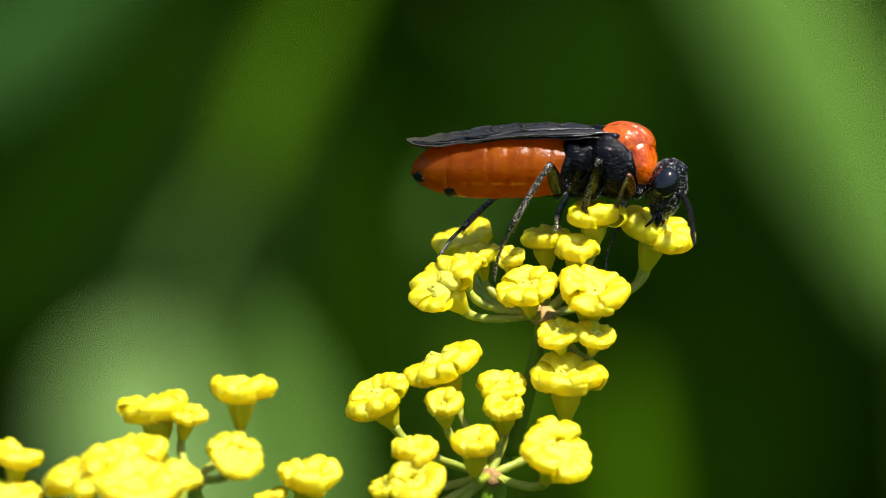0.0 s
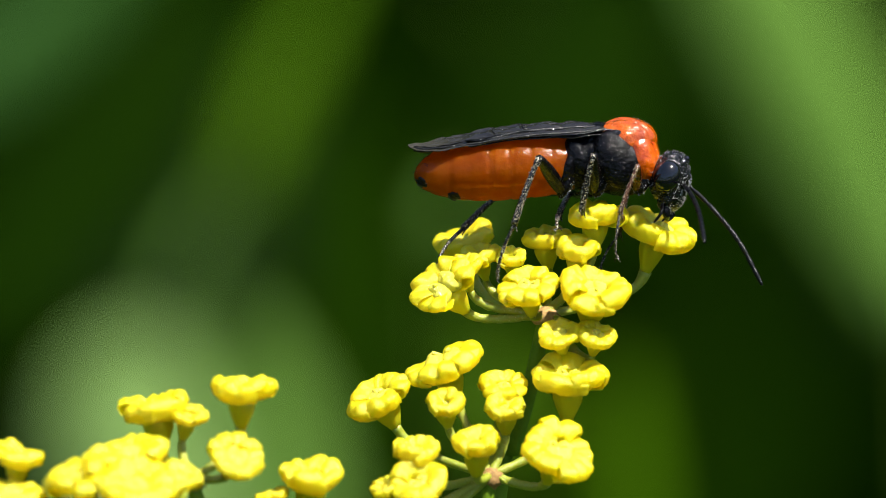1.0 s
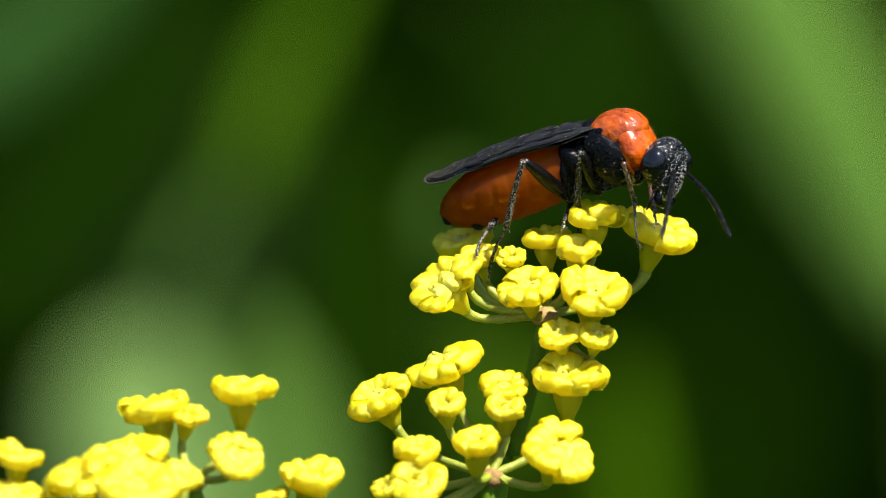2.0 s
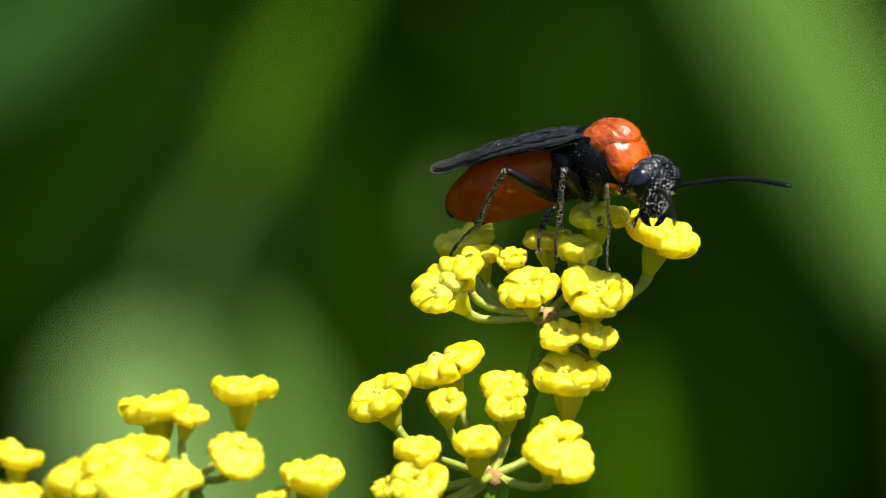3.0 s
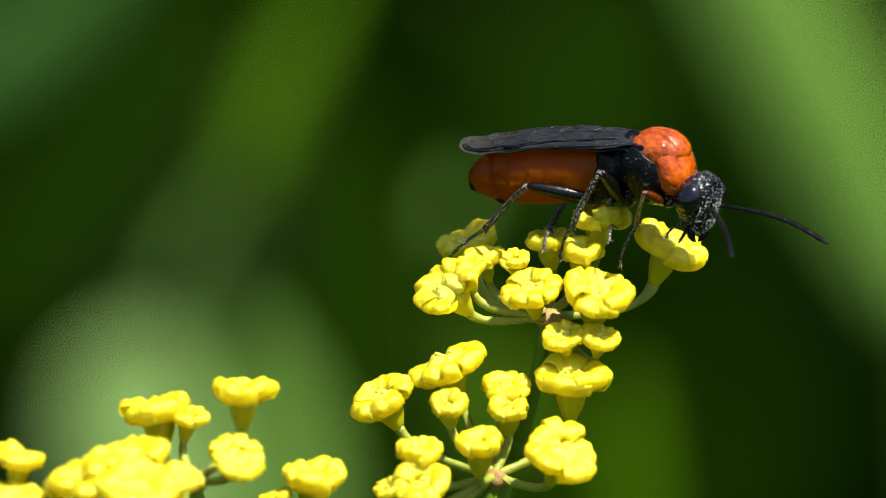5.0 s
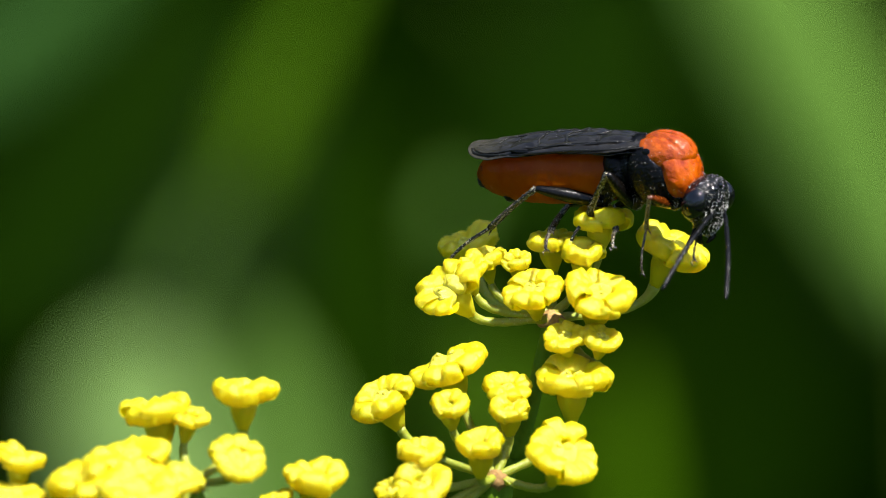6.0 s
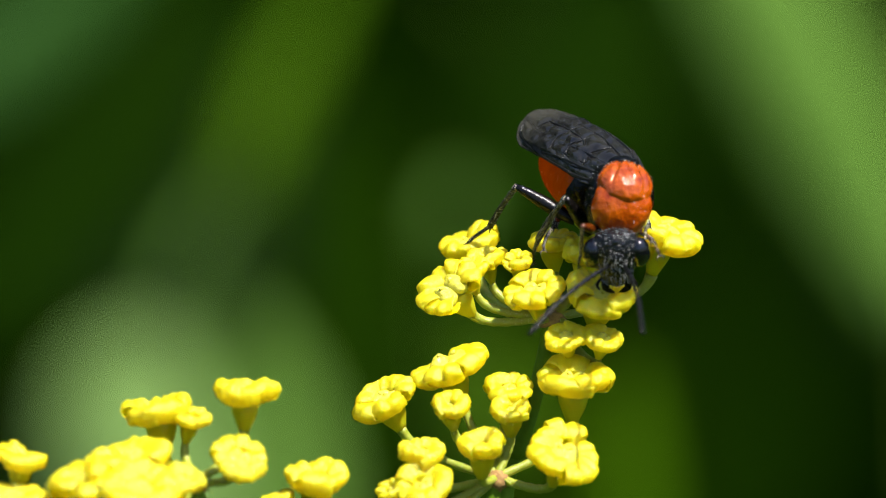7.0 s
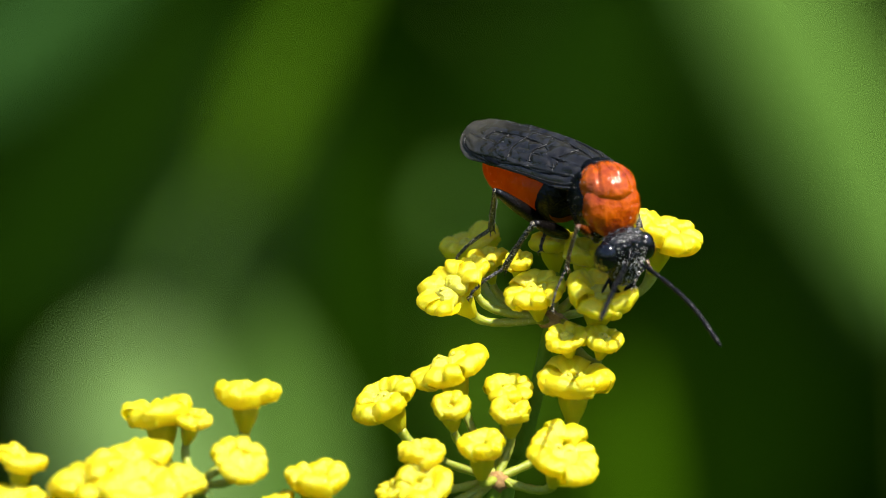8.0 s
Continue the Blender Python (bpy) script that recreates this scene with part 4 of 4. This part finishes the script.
FORE_L = [(0.0, 1115, 330, 1095, 400, 1070, 470), (1.5, 1118, 330, 1095, 420, 1058, 478), (1.7, 1150, 310, 1160, 370, 1170, 395), (2.8, 1150, 345, 1140, 382, 1115, 394),
          (4.7, 1200, 360, 1200, 395, 1170, 415), (5.8, 1225, 370, 1225, 400, 1200, 420), (6.2, 1250, 370, 1250, 420, 1246, 495), (6.7, 1252, 370, 1252, 420, 1246, 495), (6.8, 1245, 390, 1245, 440, 1225, 480),
          (6.9, 1200, 400, 1240, 415, 1290, 440), (7.0, 1130, 410, 1152, 425, 1165, 450), (7.2, 1150, 415, 1155, 460, 1130, 500), (8.0, 1140, 420, 1145, 470, 1120, 505)]
STEPS = {"hind_r": HIND_R, "hind_l": HIND_L, "mid_r": MID_R, "mid_l": MID_L, "fore_r": FORE_R, "fore_l": FORE_L}
# sway of the heads: seconds, and units to the side and down
SWAY = {"upper": [(0, 0, 0), (0.5, 1.5, 0.5), (1.5, 2, 0.5), (3, 4, 2), (3.5, 6, 2.5), (4.5, 7, 3), (6, 11, 6), (6.5, 11, 6), (7, 13, 6), (7.5, 13, 6), (8, 14, 7)],
        "lower": [(0, 0, 0), (0.5, 1.5, 0), (1.5, 3, 0), (3, 4, 1), (3.5, 6, 1), (4.5, 7, 1), (6, 10, 3), (6.5, 10, 3), (7, 12, 4), (7.5, 11.5, 4), (8, 12, 6)],
        "side": [(0, 0, 0), (0.5, 1, 0), (1.5, 1.3, 0.5), (3, 1.3, 1), (3.5, 3, 3), (4.5, 3, 3), (6, 4, 4.5), (6.5, 5.5, 6), (7, 6.5, 5), (7.5, 7, 6), (8, 7.5, 8)]}
# how far the flower under the sawfly's mouth is pressed down
PRESSED = [(0, 0), (1.5, 0), (1.7, 0), (2.8, 5), (3.5, 9), (4.0, 11), (4.5, 24), (5.8, 26), (6.7, 26), (6.9, 14), (7.0, 0), (8.0, -2)]


def flat(values):
    out = []
    for v in values:
        out += list(v) if hasattr(v, "__len__") else [v]
    return np.array(out, float)


def between(rows, t):
    """The values at t on a smooth line through the rows that does not overshoot them."""
    times = [r[0] for r in rows]
    v = [flat(r[1:]) for r in rows]
    if t <= times[0] or len(rows) == 1:
        return v[0]
    if t >= times[-1]:
        return v[-1]
    k = max(i for i, s in enumerate(times) if s <= t)

    def slope(i):
        if i == 0 or i == len(rows) - 1:
            return np.zeros_like(v[0])
        h0, h1 = times[i] - times[i - 1], times[i + 1] - times[i]
        d0, d1 = (v[i] - v[i - 1]) / h0, (v[i + 1] - v[i]) / h1
        same = d0 * d1 > 0
        return np.where(same, 2 * d0 * d1 / np.where(same, d0 + d1, 1), 0)

    h = times[k + 1] - times[k]
    f = (t - times[k]) / h
    return ((1 + 2 * f) * (1 - f) ** 2 * v[k] + f * (1 - f) ** 2 * h * slope(k)
            + f * f * (3 - 2 * f) * v[k + 1] + f * f * (f - 1) * h * slope(k + 1))


def reach(start, across, down, length, side):
    """The end of a stiff piece from start that shows at (across, down), leaning towards (side 1) or away from (-1) the viewer."""
    near = -(start - FOCUS).dot(AHEAD) / UNIT
    way = at(across, down, near) - start
    if way.length > length * 0.995:
        return start + way.normalized() * length
    return start + way - AHEAD * (side * math.sqrt(length ** 2 - way.length_squared))


def motions():
    times = [i / 10 for i in range(81)]
    for thing, hub, key in ((upper, upper_hub, "upper"), (lower, lower_hub, "lower"), (side, side_hub, "side"), (edge, edge_hub, "side"), (middle, middle_hub, "lower")):
        walk(thing, [(t, Matrix.Translation(hub + RIGHT * (dx * UNIT) - UPWARD * (dy * UNIT))) for t, dx, dy in SWAY[key]])
    for piece in (pressed, pressed_pedicel):
        rest = piece.matrix_basis.copy()
        walk(piece, [(t, Matrix.Rotation(down / 230, 4, AHEAD) @ rest) for t, down in PRESSED])
    body_rows, head_rows, belly_rows, wing_rows = [], [], [], []
    antenna_rows = {"r": [], "l": []}
    leg_rows = {key: ([], [], []) for key in legs}
    hinge = Vector((-62, 0, -12)) * UNIT
    waist = Vector((-40, 0, 30)) * UNIT
    tips_l, tips_r = TIPS_FAR_A + TIPS_FAR_B + TIPS_FAR_C, TIPS_NEAR_A + TIPS_NEAR_B + TIPS_NEAR_C
    for t in times:
        b = between(BODY_A + BODY_B + BODY_C, t)
        body = along(at(*b[0:3]), aim(*b[3:6]), aim(*b[6:9]))
        body_rows.append((t, body))
        into = body.inverted()
        bend = Matrix.Identity(4)
        if t > 6.7:
            r = between(REAR, t)
            slip = min(1.0, (t - 6.7) / 0.3)
            shift = into.to_3x3() @ ((RIGHT * -10 - UPWARD * 8) * (slip * UNIT))
            bend = Matrix.Translation(waist + shift) @ along((0, 0, 0), into.to_3x3() @ aim(*r[0:3]), into.to_3x3() @ aim(*r[3:6])) @ Matrix.Translation(-waist)
        wing_rows.append((t, bend))
        if t > 6.7:
            hang = into.to_3x3() @ ((RIGHT * -38 - UPWARD * 9) * (slip * UNIT))
            bend = Matrix.Translation(waist + shift + hang) @ along((0, 0, 0), into.to_3x3() @ aim(r[0] - 0.07 * slip, r[1] + 0.03 * slip, r[2] + 0.06 * slip), into.to_3x3() @ aim(r[3] + 0.2 * slip, r[4], r[5])) @ Matrix.Translation(-waist)
        belly_rows.append((t, bend @ Matrix.Translation(hinge) @ Matrix.Rotation(radians(float(np.interp(t, (6.7, 7.0), (0, -11)))), 4, "Z") @ Matrix.Rotation(radians(-b[9]), 4, "Y") @ Matrix.Translation(-hinge)))
        h = between(HEAD, t)
        neck = Vector((float(np.interp(t, (6.7, 7.0), (72, 66))), 0, float(np.interp(t, (1.7, 2.8, 6.7, 7.0), (-18, -30, -33, -51))))) * UNIT
        head = along(neck, into.to_3x3() @ aim(*h[0:3]), into.to_3x3() @ aim(*h[3:6]))
        head_rows.append((t, head))
        in_head = (body @ head).inverted()
        for key, tips, s in (("r", tips_r, -1), ("l", tips_l, 1)):
            base = Vector((60, s * 13, -4)) * UNIT
            start = base * HEAD_SIZE
            tip = reach(body @ head @ start, *between(tips, t), 233 * UNIT, 1)
            antenna_rows[key].append((t, along(base, in_head @ tip - start, in_head.to_3x3() @ aim(0.3, 1, 0.2))))
        for key, hip, lengths, _ in LEGS:
            a, c, e = (v * UNIT for v in lengths)
            spots = between(STEPS[key], t)
            out = 1 if key.endswith("_r") else -1
            joint = body @ (Vector(hip) * UNIT if key.startswith("fore") else bend @ (Vector(hip) * UNIT))
            knee = reach(joint, spots[0], spots[1], a, out)
            ankle = reach(knee, spots[2], spots[3], c, -out)
            toe = reach(ankle, spots[4], spots[5], e, -out)
            for rows, start, end in zip(leg_rows[key], (joint, knee, ankle), (knee, ankle, toe)):
                rows.append((t, into @ along(start, end - start, aim(-0.3, 1, 0.4 * out))))
    walk(fly, body_rows)
    walk(fly_head, head_rows)
    walk(fly_belly, belly_rows)
    for piece in fly_wings:
        walk(piece, wing_rows)
    for key in antennae:
        walk(antennae[key], antenna_rows[key])
    for key in legs:
        for piece, rows in zip(legs[key], leg_rows[key]):
            walk(piece, rows)


motions()
